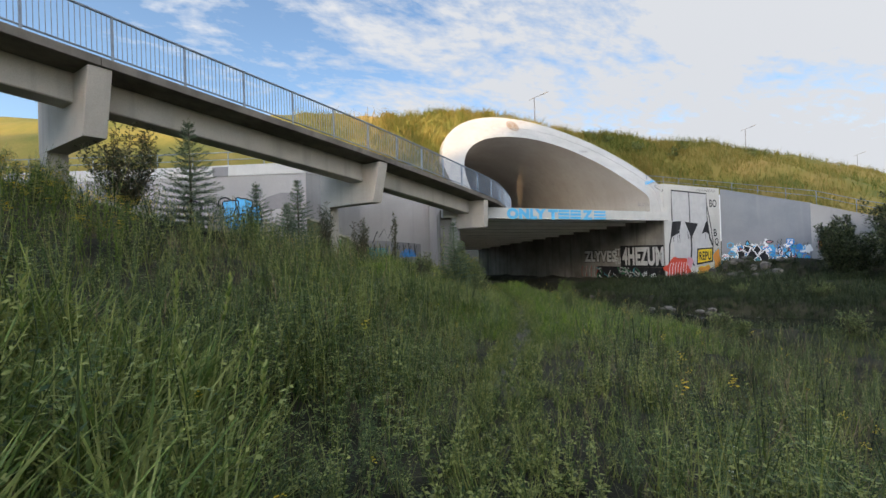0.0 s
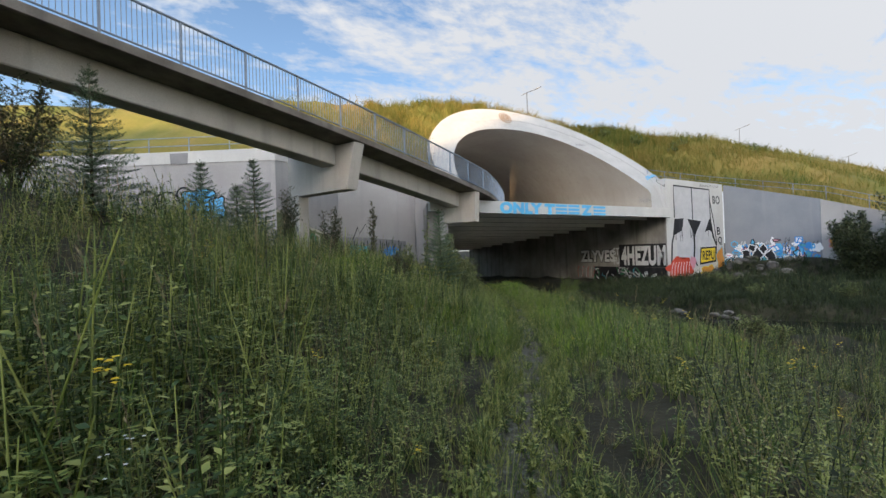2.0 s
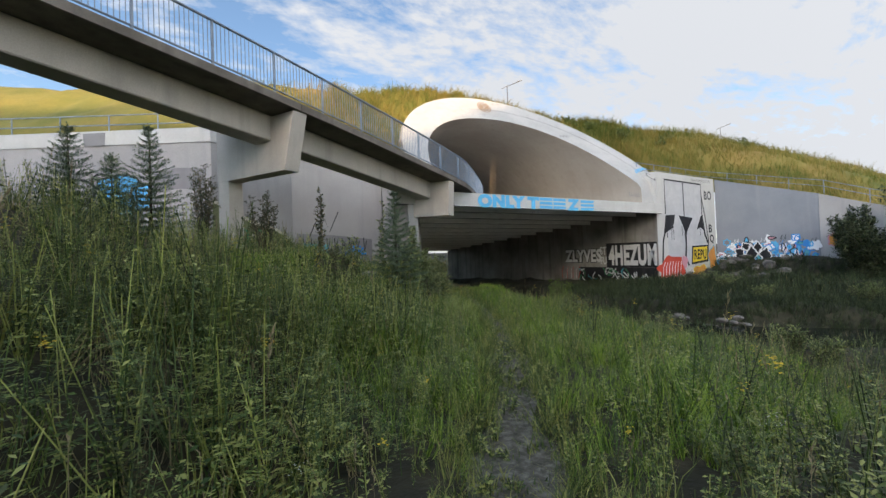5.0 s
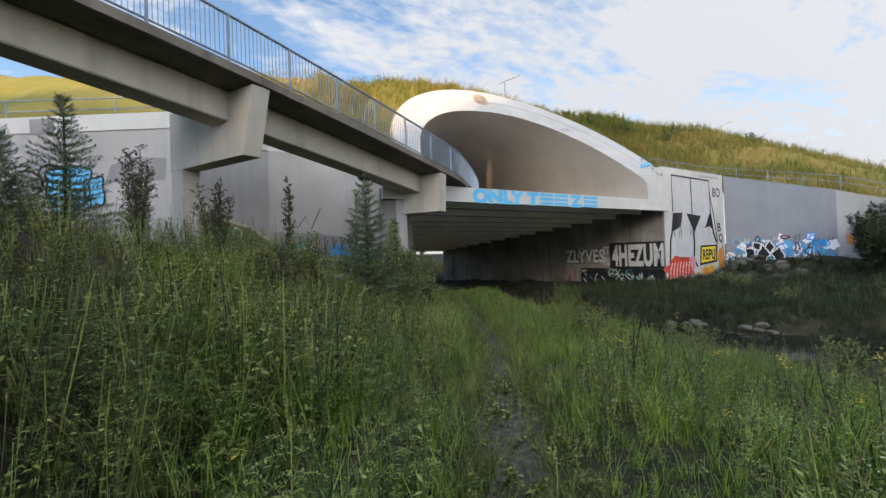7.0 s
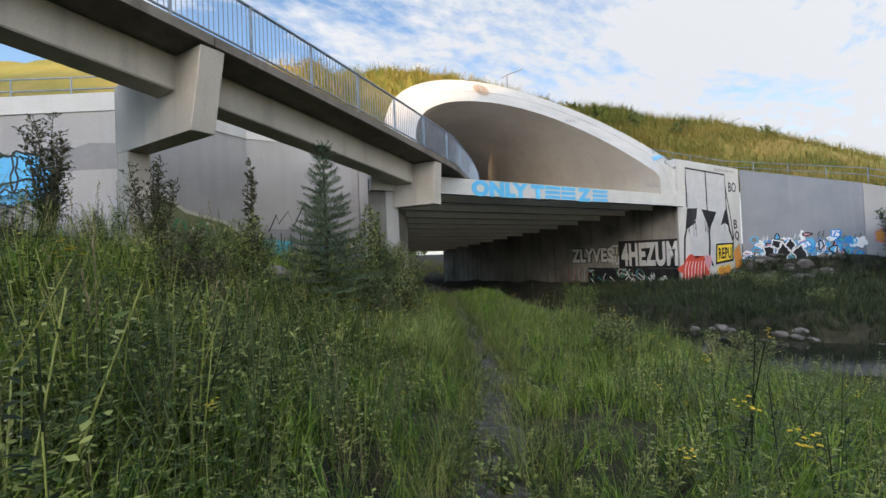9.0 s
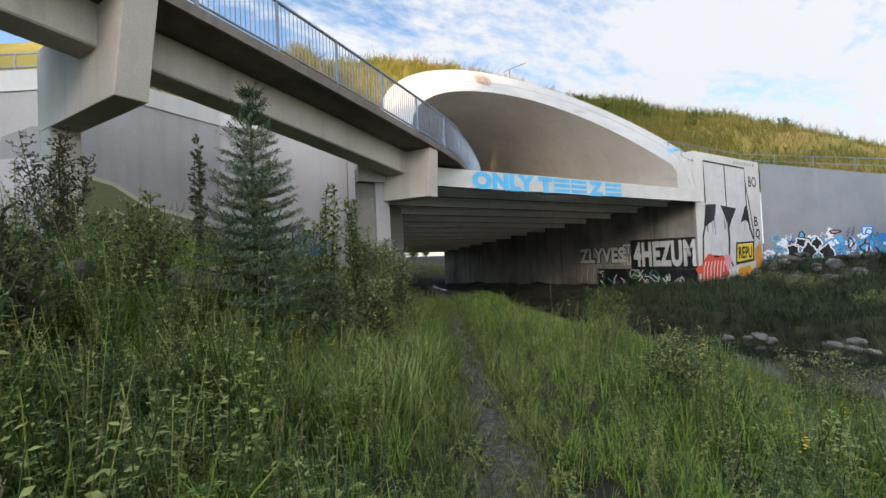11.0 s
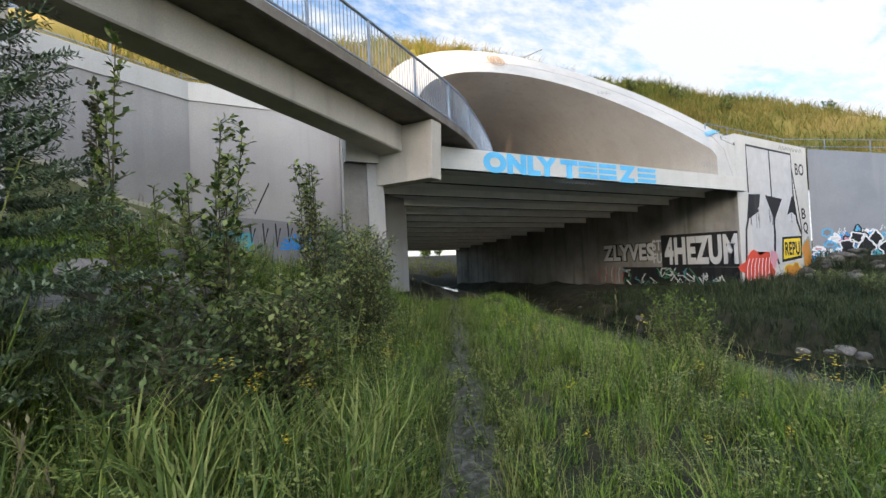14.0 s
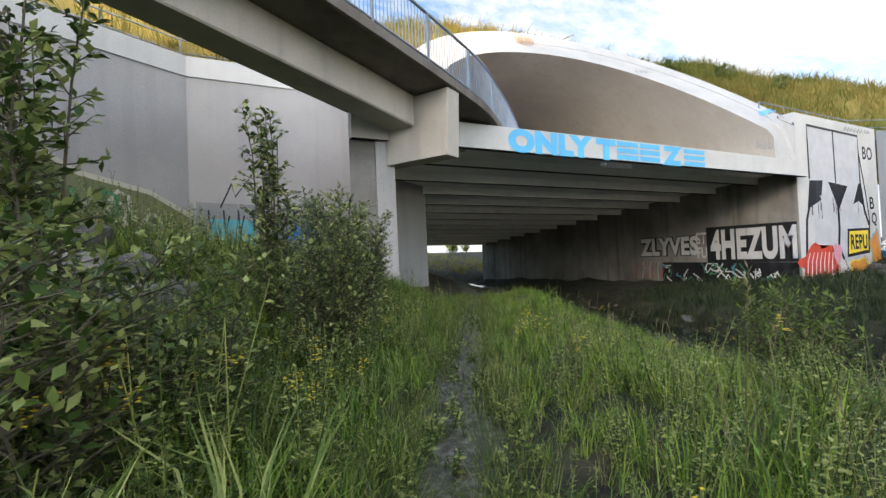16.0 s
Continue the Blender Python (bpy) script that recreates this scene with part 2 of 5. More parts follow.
# ---- builders ----
def part(name, bm, mat, parent=None, label=""):
    me = bpy.data.meshes.new(name)
    bm.to_mesh(me)
    bm.free()
    me.materials.append(mat)
    ob = new(name, me)
    ob.parent = parent
    if label:
        tagged(ob, label)
    return ob


def shared(name, me, parent, loc=(0, 0, 0), rot=0.0, scale=(1, 1, 1)):
    ob = new(name, me)
    ob.parent = parent
    ob.location, ob.rotation_euler, ob.scale = loc, (0, 0, rot), scale
    return ob


def empty(name, loc=(0, 0, 0)):
    e = new(name)
    e.location = loc
    e.empty_display_size = 0.2
    return e


def smooth(ob):
    for p in ob.data.polygons:
        p.use_smooth = True
    return ob


def prism(bm, ring_a, ring_b):
    """A closed solid between two rings of the same count."""
    a = [bm.verts.new(v) for v in ring_a]
    b = [bm.verts.new(v) for v in ring_b]
    n = len(a)
    for i in range(n):
        bm.faces.new((a[i], a[(i + 1) % n], b[(i + 1) % n], b[i]))
    bm.faces.new(a[::-1])
    bm.faces.new(b)
    return a + b


def box(bm, lo, hi, bevel=0.0):
    (x0, y0, z0), (x1, y1, z1) = lo, hi
    vs = prism(bm, [(x0, y0, z0), (x1, y0, z0), (x1, y1, z0), (x0, y1, z0)], [(x0, y0, z1), (x1, y0, z1), (x1, y1, z1), (x0, y1, z1)])
    bmesh.ops.recalc_face_normals(bm, faces=bm.faces)
    if bevel:
        bmesh.ops.bevel(bm, geom=list({e for v in vs for e in v.link_edges}), offset=bevel, segments=2, affect="EDGES", profile=0.5)


def tube(bm, pts, radii, sides=6):
    """A tapered tube along points."""
    rings = []
    n = len(pts)
    for i, p in enumerate(pts):
        p = Vector(p)
        d = Vector(pts[min(i + 1, n - 1)]) - Vector(pts[max(i - 1, 0)])
        d = d.normalized() if d.length > 1e-6 else Vector((0, 0, 1))
        s = d.cross(Vector((0, 0, 1)))
        s = s.normalized() if s.length > 1e-3 else Vector((1, 0, 0))
        u = s.cross(d)
        r = radii[i] if isinstance(radii, (list, tuple)) else radii
        rings.append([bm.verts.new(p + r * (math.cos(2 * math.pi * k / sides) * s + math.sin(2 * math.pi * k / sides) * u)) for k in range(sides)])
    for a, b in zip(rings, rings[1:]):
        for k in range(sides):
            bm.faces.new((a[k], a[(k + 1) % sides], b[(k + 1) % sides], b[k]))
    bm.faces.new(rings[0][::-1])
    bm.faces.new(rings[-1])


def bulk(name, verts, tris, mat, label="", category="", kind="", parent=None):
    """One mesh object out of numpy arrays of vertices and triangles."""
    me = bpy.data.meshes.new(name)
    nv, nt = len(verts), len(tris)
    me.vertices.add(nv)
    me.vertices.foreach_set("co", np.ascontiguousarray(verts, dtype=np.float32).ravel())
    me.loops.add(nt * 3)
    me.loops.foreach_set("vertex_index", np.ascontiguousarray(tris, dtype=np.int32).ravel())
    me.polygons.add(nt)
    me.polygons.foreach_set("loop_start", np.arange(0, nt * 3, 3, dtype=np.int32))
    me.update(calc_edges=True)
    me.materials.append(mat)
    ob = new(name, me)
    ob.parent = parent
    return tagged(ob, label, category, "", kind)


def scatter(templates, places, rng, lean=0.15):
    """Copies of small templates (verts, tris) at places (x, y, z, scale), turned at random: joined arrays."""
    vs, ts, base = [], [], 0
    pick = rng.integers(0, len(templates), len(places))
    for k, (tv, tt) in enumerate(templates):
        pl = places[pick == k]
        if not len(pl):
            continue
        a = rng.uniform(0, 2 * np.pi, len(pl))
        c, s = np.cos(a), np.sin(a)
        lx, ly = rng.normal(0, lean, len(pl)), rng.normal(0, lean, len(pl))
        x = tv[None, :, 0] * c[:, None] - tv[None, :, 1] * s[:, None]
        y = tv[None, :, 0] * s[:, None] + tv[None, :, 1] * c[:, None]
        z = np.repeat(tv[None, :, 2], len(pl), 0)
        x, y = x + lx[:, None] * z, y + ly[:, None] * z
        v = np.stack([x, y, z], -1) * pl[:, None, 3:4] + pl[:, None, :3]
        vs.append(v.reshape(-1, 3))
        ts.append((tt[None] + (np.arange(len(pl)) * len(tv))[:, None, None] + base).reshape(-1, 3))
        base += len(pl) * len(tv)
    return np.concatenate(vs), np.concatenate(ts)


class Tri:
    """Gathers vertices and triangles of a small template."""
    def __init__(self):
        self.v, self.t = [], []

    def leaf(self, p, d, up, length, width, fold=0.15):
        p, d, up = Vector(p), Vector(d).normalized(), Vector(up)
        s = d.cross(up)
        s = s.normalized() if s.length > 1e-4 else Vector((1, 0, 0))
        n = s.cross(d)
        i = len(self.v)
        self.v += [p, p + d * length * 0.5 + s * width * 0.5 + n * fold * width, p + d * length, p + d * length * 0.5 - s * width * 0.5 + n * fold * width]
        self.t += [(i, i + 1, i + 2), (i, i + 2, i + 3)]

    def blade(self, p, az, h, w, bend):
        p = Vector(p)
        o = Vector((math.cos(az), math.sin(az), 0))
        s = Vector((-o.y, o.x, 0)) * w
        i = len(self.v)
        m = p + o * bend * 0.35 * h + Vector((0, 0, h * 0.58))
        t = p + o * bend * h + Vector((0, 0, h * (1 - 0.25 * bend)))
        self.v += [p - s, p + s, m - s * 0.75, m + s * 0.75, t]
        self.t += [(i, i + 1, i + 3), (i, i + 3, i + 2), (i + 2, i + 3, i + 4)]

    def stem(self, a, b, r):
        a, b = Vector(a), Vector(b)
        i = len(self.v)
        for q, k in ((a, r), (b, r * 0.6)):
            for j in range(3):
                self.v.append(q + Vector((k * math.cos(j * 2.094), k * math.sin(j * 2.094), 0)))
        for j in range(3):
            k = (j + 1) % 3
            self.t += [(i + j, i + k, i + 3 + k), (i + j, i + 3 + k, i + 3 + j)]

    def done(self):
        return np.array([tuple(v) for v in self.v]), np.array(self.t)


# ---- the lie of the land ----
WAY = [(-9.0, -11.0, 2.0), (-1.0, 0.5, 1.30), (2.5, 5.4, 0.73), (6.6, 10.1, 0.48), (10.4, 15.1, 0.20), (12.4, 18.4, 0.12), (15.4, 23.5, 0.05), (20.0, 31.0, -0.2), (27.0, 46.0, -0.3), (34.0, 62.0, -0.4), (40.0, 90.0, -0.4), (45.0, 130.0, 0.0)]
CREEK = [(60.0, -60.0), (44.0, -16.0), (34.0, 3.0), (28.2, 12.0), (24.3, 17.5), (24.0, 22.5), (26.3, 31.0), (31.5, 46.0), (36.5, 62.0), (44.0, 90.0), (60.0, 160.0)]
WATER_Z = -1.95


def along(line, x, y):
    """Distance to a polyline, the side (left positive) and the height there; x, y are arrays."""
    best = np.full(np.shape(x), 1e9)
    side, high = np.zeros(np.shape(x)), np.zeros(np.shape(x))
    for a, b in zip(line, line[1:]):
        dx, dy = b[0] - a[0], b[1] - a[1]
        t = np.clip(((x - a[0]) * dx + (y - a[1]) * dy) / (dx * dx + dy * dy), 0, 1)
        ex, ey = x - a[0] - t * dx, y - a[1] - t * dy
        d = np.hypot(ex, ey)
        near = d < best
        best = np.where(near, d, best)
        side = np.where(near, np.sign(dx * ey - dy * ex), side)
        if len(a) > 2:
            high = np.where(near, a[2] + t * (b[2] - a[2]), high)
    return best, side, high


def step(a, b, v):
    t = np.clip((v - a) / (b - a), 0, 1)
    return t * t * (3 - 2 * t)


def wobble(x, y):
    return (0.10 * np.sin(0.9 * x + 1.3 * np.sin(0.7 * y)) + 0.09 * np.sin(1.1 * y + 0.8 * np.sin(0.6 * x) + 1.0)
            + 0.05 * np.sin(2.7 * x - 1.9 * y) + 0.04 * np.sin(2.1 * x + 3.1 * y + 2.0))


def land(x, y):
    x, y = np.asarray(x, float), np.asarray(y, float)
    d, side, zp = along(WAY, x, y)
    dc, sc, _ = along(CREEK, x, y)
    left = zp + 0.33 * np.clip(d - 1.1, 0, 14 - 7.2 * step(15, 24, y)) * step(0.6, 3.0, d) + 0.05 * np.clip(d - 15, 0, 60)
    inside = step(28.5, 31.5, y) * step(12.0, 16.0, x)           # level floor under the bridge
    left = left * (1 - inside) + (zp + 0.06 * d) * inside
    right = zp - 0.25 * np.clip(d - 1.3, 0, 6.5) * step(0.8, 2.5, d) - 0.02 * np.clip(d - 8, 0, 30)
    z = np.where(side > 0, left, right)
    far_bank = -1.25 + 0.035 * np.clip(dc - 5, 0, 12) + 1.5 * step(46.5, 51.5, x) * step(32, 29, y)
    far_bank = far_bank + 0.08 * np.clip(dc - 24, 0, 40) * step(20, 5, y)
    z = np.where(sc < 0, far_bank, z)
    z = -2.55 + (z + 2.55) * step(2.0, 4.6, dc)
    z = z + wobble(x, y) * step(0.5, 1.6, d) * step(2.0, 4.0, dc)
    z = z + 4.0 * step(92, 170, y) * step(-30, 20, x)
    # unseen valley side to the south-west, behind the walk, cut to shape the shadow
    q, w = -(x * 0.755 + y * 0.656), x * 0.656 - y * 0.755
    # height step places the shadow edge, the side cutoff lets in low sky
    ridge = 37.2 + 14.5 * step(-16, -9.5, w) + 1.5 * np.sin(w * 0.11) + 0.8 * np.sin(w * 0.37)
    k = step(60, 190, q) * step(125, 70, w)
    z = z * (1 - k) + ridge * k
    return z


def land1(x, y):
    return float(land(np.array([x]), np.array([y]))[0])


def sheet(name, xs, ys, height, mat, label, keep=None, kind="structure", category=""):
    gx, gy = np.meshgrid(xs, ys)
    gz = height(gx, gy)
    v = np.stack([gx, gy, gz], -1).reshape(-1, 3)
    nx, ny = len(xs), len(ys)
    i = (np.arange(ny - 1)[:, None] * nx + np.arange(nx - 1)[None]).ravel()
    t = np.concatenate([np.stack([i, i + 1, i + nx + 1], -1), np.stack([i, i + nx + 1, i + nx], -1)])
    if keep is not None:
        t = t[keep(v[t].mean(1))]
    return smooth(bulk(name, v, t, mat, label, category, kind))


def spaced(*runs):
    out = []
    for a, b, d in runs:
        out += list(np.arange(a, b, d))
    return np.array(out + [runs[-1][1]])


ground = sheet("ground", spaced((-900, -300, 100), (-300, -30, 12), (-30, -8, 1.0), (-8, 32, 0.35), (32, 62, 0.8), (62, 200, 8), (200, 900, 100)),
               spaced((-900, -300, 100), (-300, -12, 12), (-12, 34, 0.35), (34, 70, 1.0), (70, 240, 8), (240, 900, 100)), land, M_SOIL,
               "rough valley ground of dark soil and plant litter")

# the trodden path, laid just over the ground
pts = []
for a, b in zip(WAY[2:9], WAY[3:9]):
    n = max(2, int(math.hypot(b[0] - a[0], b[1] - a[1]) / 0.35))
    pts += [(a[0] + (b[0] - a[0]) * k / n, a[1] + (b[1] - a[1]) * k / n) for k in range(n)]
v, t = [], []
for i in range(len(pts)):
    p, q = Vector(pts[max(i - 1, 0)]), Vector(pts[min(i + 1, len(pts) - 1)])
    d = (q - p).normalized()
    s = Vector((-d.y, d.x))
    for k in range(5):
        w = (k - 2) * (0.125 + 0.05 * math.sin(i * 0.9 + 1.7 * k) * math.sin(i * 0.37)) + 0.05 * math.sin(i * 0.55)
        x, y = pts[i][0] + s.x * w, pts[i][1] + s.y * w
        v.append((x, y, land1(x, y) + 0.012 + 0.012 * math.sin(i * 1.7 + k * 2.1)))
    if i:
        o = (i - 1) * 5
        for k in range(4):
            t += [(o + k, o + k + 1, o + k + 6), (o + k, o + k + 6, o + k + 5)]
bulk("path", np.array(v), np.array(t), M_GRAVEL, "narrow trodden footpath of grey gravel", "", "structure")

# creek water
v, t = [], []
line = []
for a, b in zip(CREEK, CREEK[1:]):
    n = max(2, int(math.hypot(b[0] - a[0], b[1] - a[1]) / 1.5))
    line += [(a[0] + (b[0] - a[0]) * k / n, a[1] + (b[1] - a[1]) * k / n) for k in range(n)]
for i in range(len(line)):
    p, q = Vector(line[max(i - 1, 0)]), Vector(line[min(i + 1, len(line) - 1)])
    d = (q - p).normalized()
    for w in (-2.5, 2.5):
        v.append((line[i][0] - d.y * w, line[i][1] + d.x * w, WATER_Z))
    if i:
        o = 2 * (i - 1)
        t += [(o, o + 1, o + 3), (o, o + 3, o + 2)]
bulk("water", np.array(v), np.array(t), M_WATER, "dark shallow creek water between stones", "", "structure")


# ---- retaining walls ----
def wall(name, line, mat, label, thick=0.7, back=1, coping=0.0, coping_mat=None):
    """An upright wall along (x, y, foot, top) points, thickened to the left (back=1) or right (-1) of its line, with a coping band."""
    bm = bmesh.new()
    n = len(line)
    nor = []
    for i in range(n):
        ds = []
        for a, b in ((i - 1, i), (i, i + 1)):
            if 0 <= a and b < n:
                d = Vector((line[b][0] - line[a][0], line[b][1] - line[a][1])).normalized()
                ds.append(Vector((-d.y, d.x)) * back)
        m = sum(ds, Vector((0, 0))).normalized()
        nor.append(m / max(0.4, m.dot(ds[0])))
    rings = []
    for (x, y, z0, z1), m in zip(line, nor):
        bx, by = x + m.x * thick, y + m.y * thick
        rings.append([bm.verts.new(q) for q in ((x, y, z0), (x, y, z1 - coping), (bx, by, z1 - coping), (bx, by, z0))])
    for a, b in zip(rings, rings[1:]):
        for k in range(4):
            bm.faces.new((a[k], a[(k + 1) % 4], b[(k + 1) % 4], b[k]))
    bm.faces.new(rings[0]); bm.faces.new(rings[-1][::-1])
    bmesh.ops.recalc_face_normals(bm, faces=bm.faces)
    ob = tagged(part(name, bm, mat), label, "", "", "structure")
    if coping:
        bm = bmesh.new()
        rings = []
        for (x, y, z0, z1), m in zip(line, nor):
            fx, fy, bx, by = x - m.x * 0.06, y - m.y * 0.06, x + m.x * (thick + 0.05), y + m.y * (thick + 0.05)
            rings.append([bm.verts.new(q) for q in ((fx, fy, z1 - coping), (fx, fy, z1 - 0.03), (fx + m.x * 0.03, fy + m.y * 0.03, z1), (bx, by, z1), (bx, by, z1 - coping))])
        for a, b in zip(rings, rings[1:]):
            for k in range(5):
                bm.faces.new((a[k], a[(k + 1) % 5], b[(k + 1) % 5], b[k]))
        bm.faces.new(rings[0]); bm.faces.new(rings[-1][::-1])
        bmesh.ops.recalc_face_normals(bm, faces=bm.faces)
        part("coping", bm, coping_mat or M_WHITE, ob, "pale painted concrete coping")
    return ob


wall("wall_west", [(-42, 60, 3, 9.2), (-3.0, 38.3, 2.5, 9.1), (5.9, 32.2, 2, 9.0), (10.6, 35.1, 1, 9.0), (16.6, 35.1, -0.8, 9.0), (21.2, 37.9, -0.8, 9.0)], M_WALL,
     "tall pale grey concrete retaining wall with graffiti along its foot", coping=0.75)
wall("wall_portal_west", [(16.62, 35.0, -0.8, 8.9), (16.0, 30.1, -0.8, 5.9)], M_WALL, "pale concrete return wall beside the bridge", back=1, thick=0.6)
wall("wall_pillar", [(41.0, 30.5, -2.0, 8.75), (50.6, 30.5, -2.0, 8.6)], M_WHITE, "broad white painted concrete headwall with a black drawn figure", thick=1.2)
wall("wall_east", [(50.75, 30.48, -1.5, 8.55), (51.6, 22.4, -1.5, 6.15)], M_GREY, "grey overpainted wing wall with bright graffiti below", thick=0.6)
wall("wall_east_end", [(51.61, 22.38, -1.5, 6.12), (52.3, 19.6, -1.2, 5.1), (54.5, 13.0, -1.2, 2.8)], M_WALL, "pale unpainted end of the wing wall", thick=0.6)

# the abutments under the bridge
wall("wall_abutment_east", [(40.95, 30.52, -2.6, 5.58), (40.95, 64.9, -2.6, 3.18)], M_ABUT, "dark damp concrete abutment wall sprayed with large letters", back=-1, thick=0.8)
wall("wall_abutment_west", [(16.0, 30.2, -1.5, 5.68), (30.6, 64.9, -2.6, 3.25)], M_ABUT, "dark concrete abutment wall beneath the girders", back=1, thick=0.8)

# ---- bridge deck with cross girders ----
bridge = tagged(empty("bridge_deck", (28, 30, 5)), "concrete bridge deck on many white cross girders over the creek", "bridge")
bridge_inv = Matrix.Translation((-28, -30, -5))


def under(ob):
    ob.parent = bridge
    ob.matrix_parent_inverse = bridge_inv
    return ob


for i in range(14):
    y = 29.95 + 2.62 * i
    top = (5.66 if i else 5.95) - 0.0705 * 2.62 * i
    f = (y - 30.2) / 34.7
    x0, x1 = 15.9 + 14.6 * max(f, 0), 40.94
    if i == 0:
        x0 = 15.2
    bm = bmesh.new()
    dep = 0.44 if i else 0.86
    # I section: web with flanges, run across the creek
    sec = [(0, 0), (0.34, 0), (0.34, -0.06), (0.28, -0.10), (0.28, -dep + 0.12), (0.30, -dep + 0.08), (0.30, -dep), (-0.02, -dep), (-0.02, -dep + 0.02), (0.0, -dep + 0.04)]
    sag = [(x0, top, y), (x1, top - 0.12, y)]
    prism(bm, [(sag[0][0], y + a, sag[0][1] + b) for a, b in sec], [(sag[1][0], y + a, sag[1][1] + b) for a, b in sec])
    bmesh.ops.recalc_face_normals(bm, faces=bm.faces)
    # inner girders take the white lightened in place of light, the edge beam the plain one
    gd = under(part("girder", bm, M_GIRDER if i else M_WHITE, None, "white concrete cross girder with shade painted on its soffit"))
    # downward faces get the near-black tone, as painted shade between the pale bands
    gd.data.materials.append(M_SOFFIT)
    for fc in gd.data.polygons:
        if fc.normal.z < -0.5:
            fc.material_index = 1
bm = bmesh.new()
prism(bm, [(15.6, 30.25, 5.58), (41.3, 30.25, 5.46), (41.3, 30.25, 5.80), (15.6, 30.25, 5.92)], [(29.5, 66, 3.10), (41.3, 66, 3.02), (41.3, 66, 3.4), (29.5, 66, 3.45)])
bmesh.ops.recalc_face_normals(bm, faces=bm.faces)
# slab shares the tone lightened in place of light
under(part("deck_slab", bm, M_GIRDER, None, "concrete deck slab toned pale in place of light"))

# ---- arch with its bevelled mouth ----
AX, AZ, AA, AB = 31.16, 8.82, 10.43, 9.52   # outer curve
BX, BZ, BA, BB = 30.30, 6.10, 8.55, 9.05    # inner curve


def mouth(x, z):
    """The leaning plane of the mouth, turned a little to the west."""
    return max(31.0 + 1.104 * (z - 8.5) - 0.303 * (x - 41.0), 30.42)


def bow(v, n):
    return math.copysign(abs(v) ** n, v)


outer, inner = [], []
N = 64
for k in range(N + 1):
    a = math.pi * k / N
    ca, sa = math.cos(a), math.sin(a)
    outer.append((AX + AA * bow(ca, 1.06), AZ + AB * bow(sa, 1.06)))
    inner.append((BX + BA * bow(ca, 0.94), BZ + BB * bow(sa, 0.94)))
outer = [(AX + AA, 6.0)] + outer + [(AX - AA, 6.0)]
inner = [(BX + BA, 5.75)] + inner + [(BX - BA, 5.75)]
arch = tagged(empty("arch_tunnel", (29, 34, 6)), "wide white concrete arch tunnel mouth set into the grassy embankment", "tunnel")
arch_inv = Matrix.Translation((-29, -34, -6))


def of_arch(ob):
    ob.parent = arch
    ob.matrix_parent_inverse = arch_inv
    return smooth(ob)


def loft(rows, name, mat, label):
    bm = bmesh.new()
    vs = [[bm.verts.new(p) for p in r] for r in rows]
    for a, b in zip(vs, vs[1:]):
        for k in range(len(a) - 1):
            bm.faces.new((a[k], a[k + 1], b[k + 1], b[k]))
    return of_arch(part(name, bm, mat, None, label))


y_of = [mouth(x, z) for x, z in outer]
loft([[(x + 1.8, y + 6.0, z) for (x, z), y in zip(outer, y_of)], [(x, y + 0.25, z + 0.02) for (x, z), y in zip(outer, y_of)]], "crown", M_RING, "white outer rim of the arch")
loft([[(x, y + 0.25, z + 0.02) for (x, z), y in zip(outer, y_of)], [(x * 0.985 + AX * 0.015, y, z - 0.12) for (x, z), y in zip(outer, y_of)]], "rim_chamfer", M_RING, "")
face_in = [(x, mouth(x, z), z) for x, z in inner]
face_out = [(x * 0.985 + AX * 0.015, y, z - 0.12) for (x, z), y in zip(outer, y_of)]
mid = [tuple((0.45 + 0.2 * math.cos(math.pi * k / (N + 2))) * p + (0.55 - 0.2 * math.cos(math.pi * k / (N + 2))) * q for p, q in zip(a, b)) for k, (a, b) in enumerate(zip(face_out, face_in))]
lip = [(a[0], a[1] + 0.04, a[2]) for a in mid]
loft([face_out, mid], "face", M_RING, "broad white painted face of the arch")
loft([mid, lip], "step", M_RING, "")
loft([lip, [(a[0], a[1] + 0.04, a[2]) for a in face_in]], "inner_face", M_RING, "")
loft([[(a[0], a[1] + 0.04, a[2]) for a in face_in], [(x + 0.25 * (110.0 - y), 110.0, z) for x, y, z in face_in]], "lining", M_BARREL, "tan shaded concrete lining of the arch")

# ---- grassy embankment above the walls ----
FOOT = [(-160, 120, 6), (-90, 88, 8), (-42, 60.5, 8.9), (-3.0, 39.0, 8.8), (5.9, 33.0, 8.7), (10.4, 35.9, 8.7), (16.9, 35.9, 8.6)] + \
       [(AX + AA * bow(math.cos(a), 1.06) + 0.4, mouth(AX + AA * bow(math.cos(a), 1.06), AZ + AB * math.sin(a)) + 1.6, AZ + AB * bow(math.sin(a), 1.06) - 0.12) for a in (math.pi - k * math.pi / 12 for k in range(13))] + \
       [(42.6, 31.9, 8.3), (50.9, 31.6, 8.2), (52.3, 22.4, 5.8), (53.0, 19.6, 4.7), (55.2, 13, 2.4), (62, 2, 0.5), (80, -20, 0), (120, -60, 0)]
CREST_LINE = [(-190, 170, 10), (-100, 105, 13), (-45, 70, 15.5), (-3.9, 53.4, 16.5), (6, 49, 16.6), (17, 44.2, 16.6),
              (50, 43, 17.4), (60, 41, 17.0), (75, 39.3, 16.6), (95, 37.5, 15.5), (115, 35.5, 14.1), (140, 32, 11.5), (175, 20, 8), (230, -20, 3)]
# as many points as the foot line has, so that both run side by side
CREST = [CREST_LINE[min(k, 5)] for k in range(7)] + [(AX + 1.0 + 1.35 * AA * math.cos(math.pi - k * math.pi / 12), 49.0, 18.5) for k in range(13)] + CREST_LINE[6:]


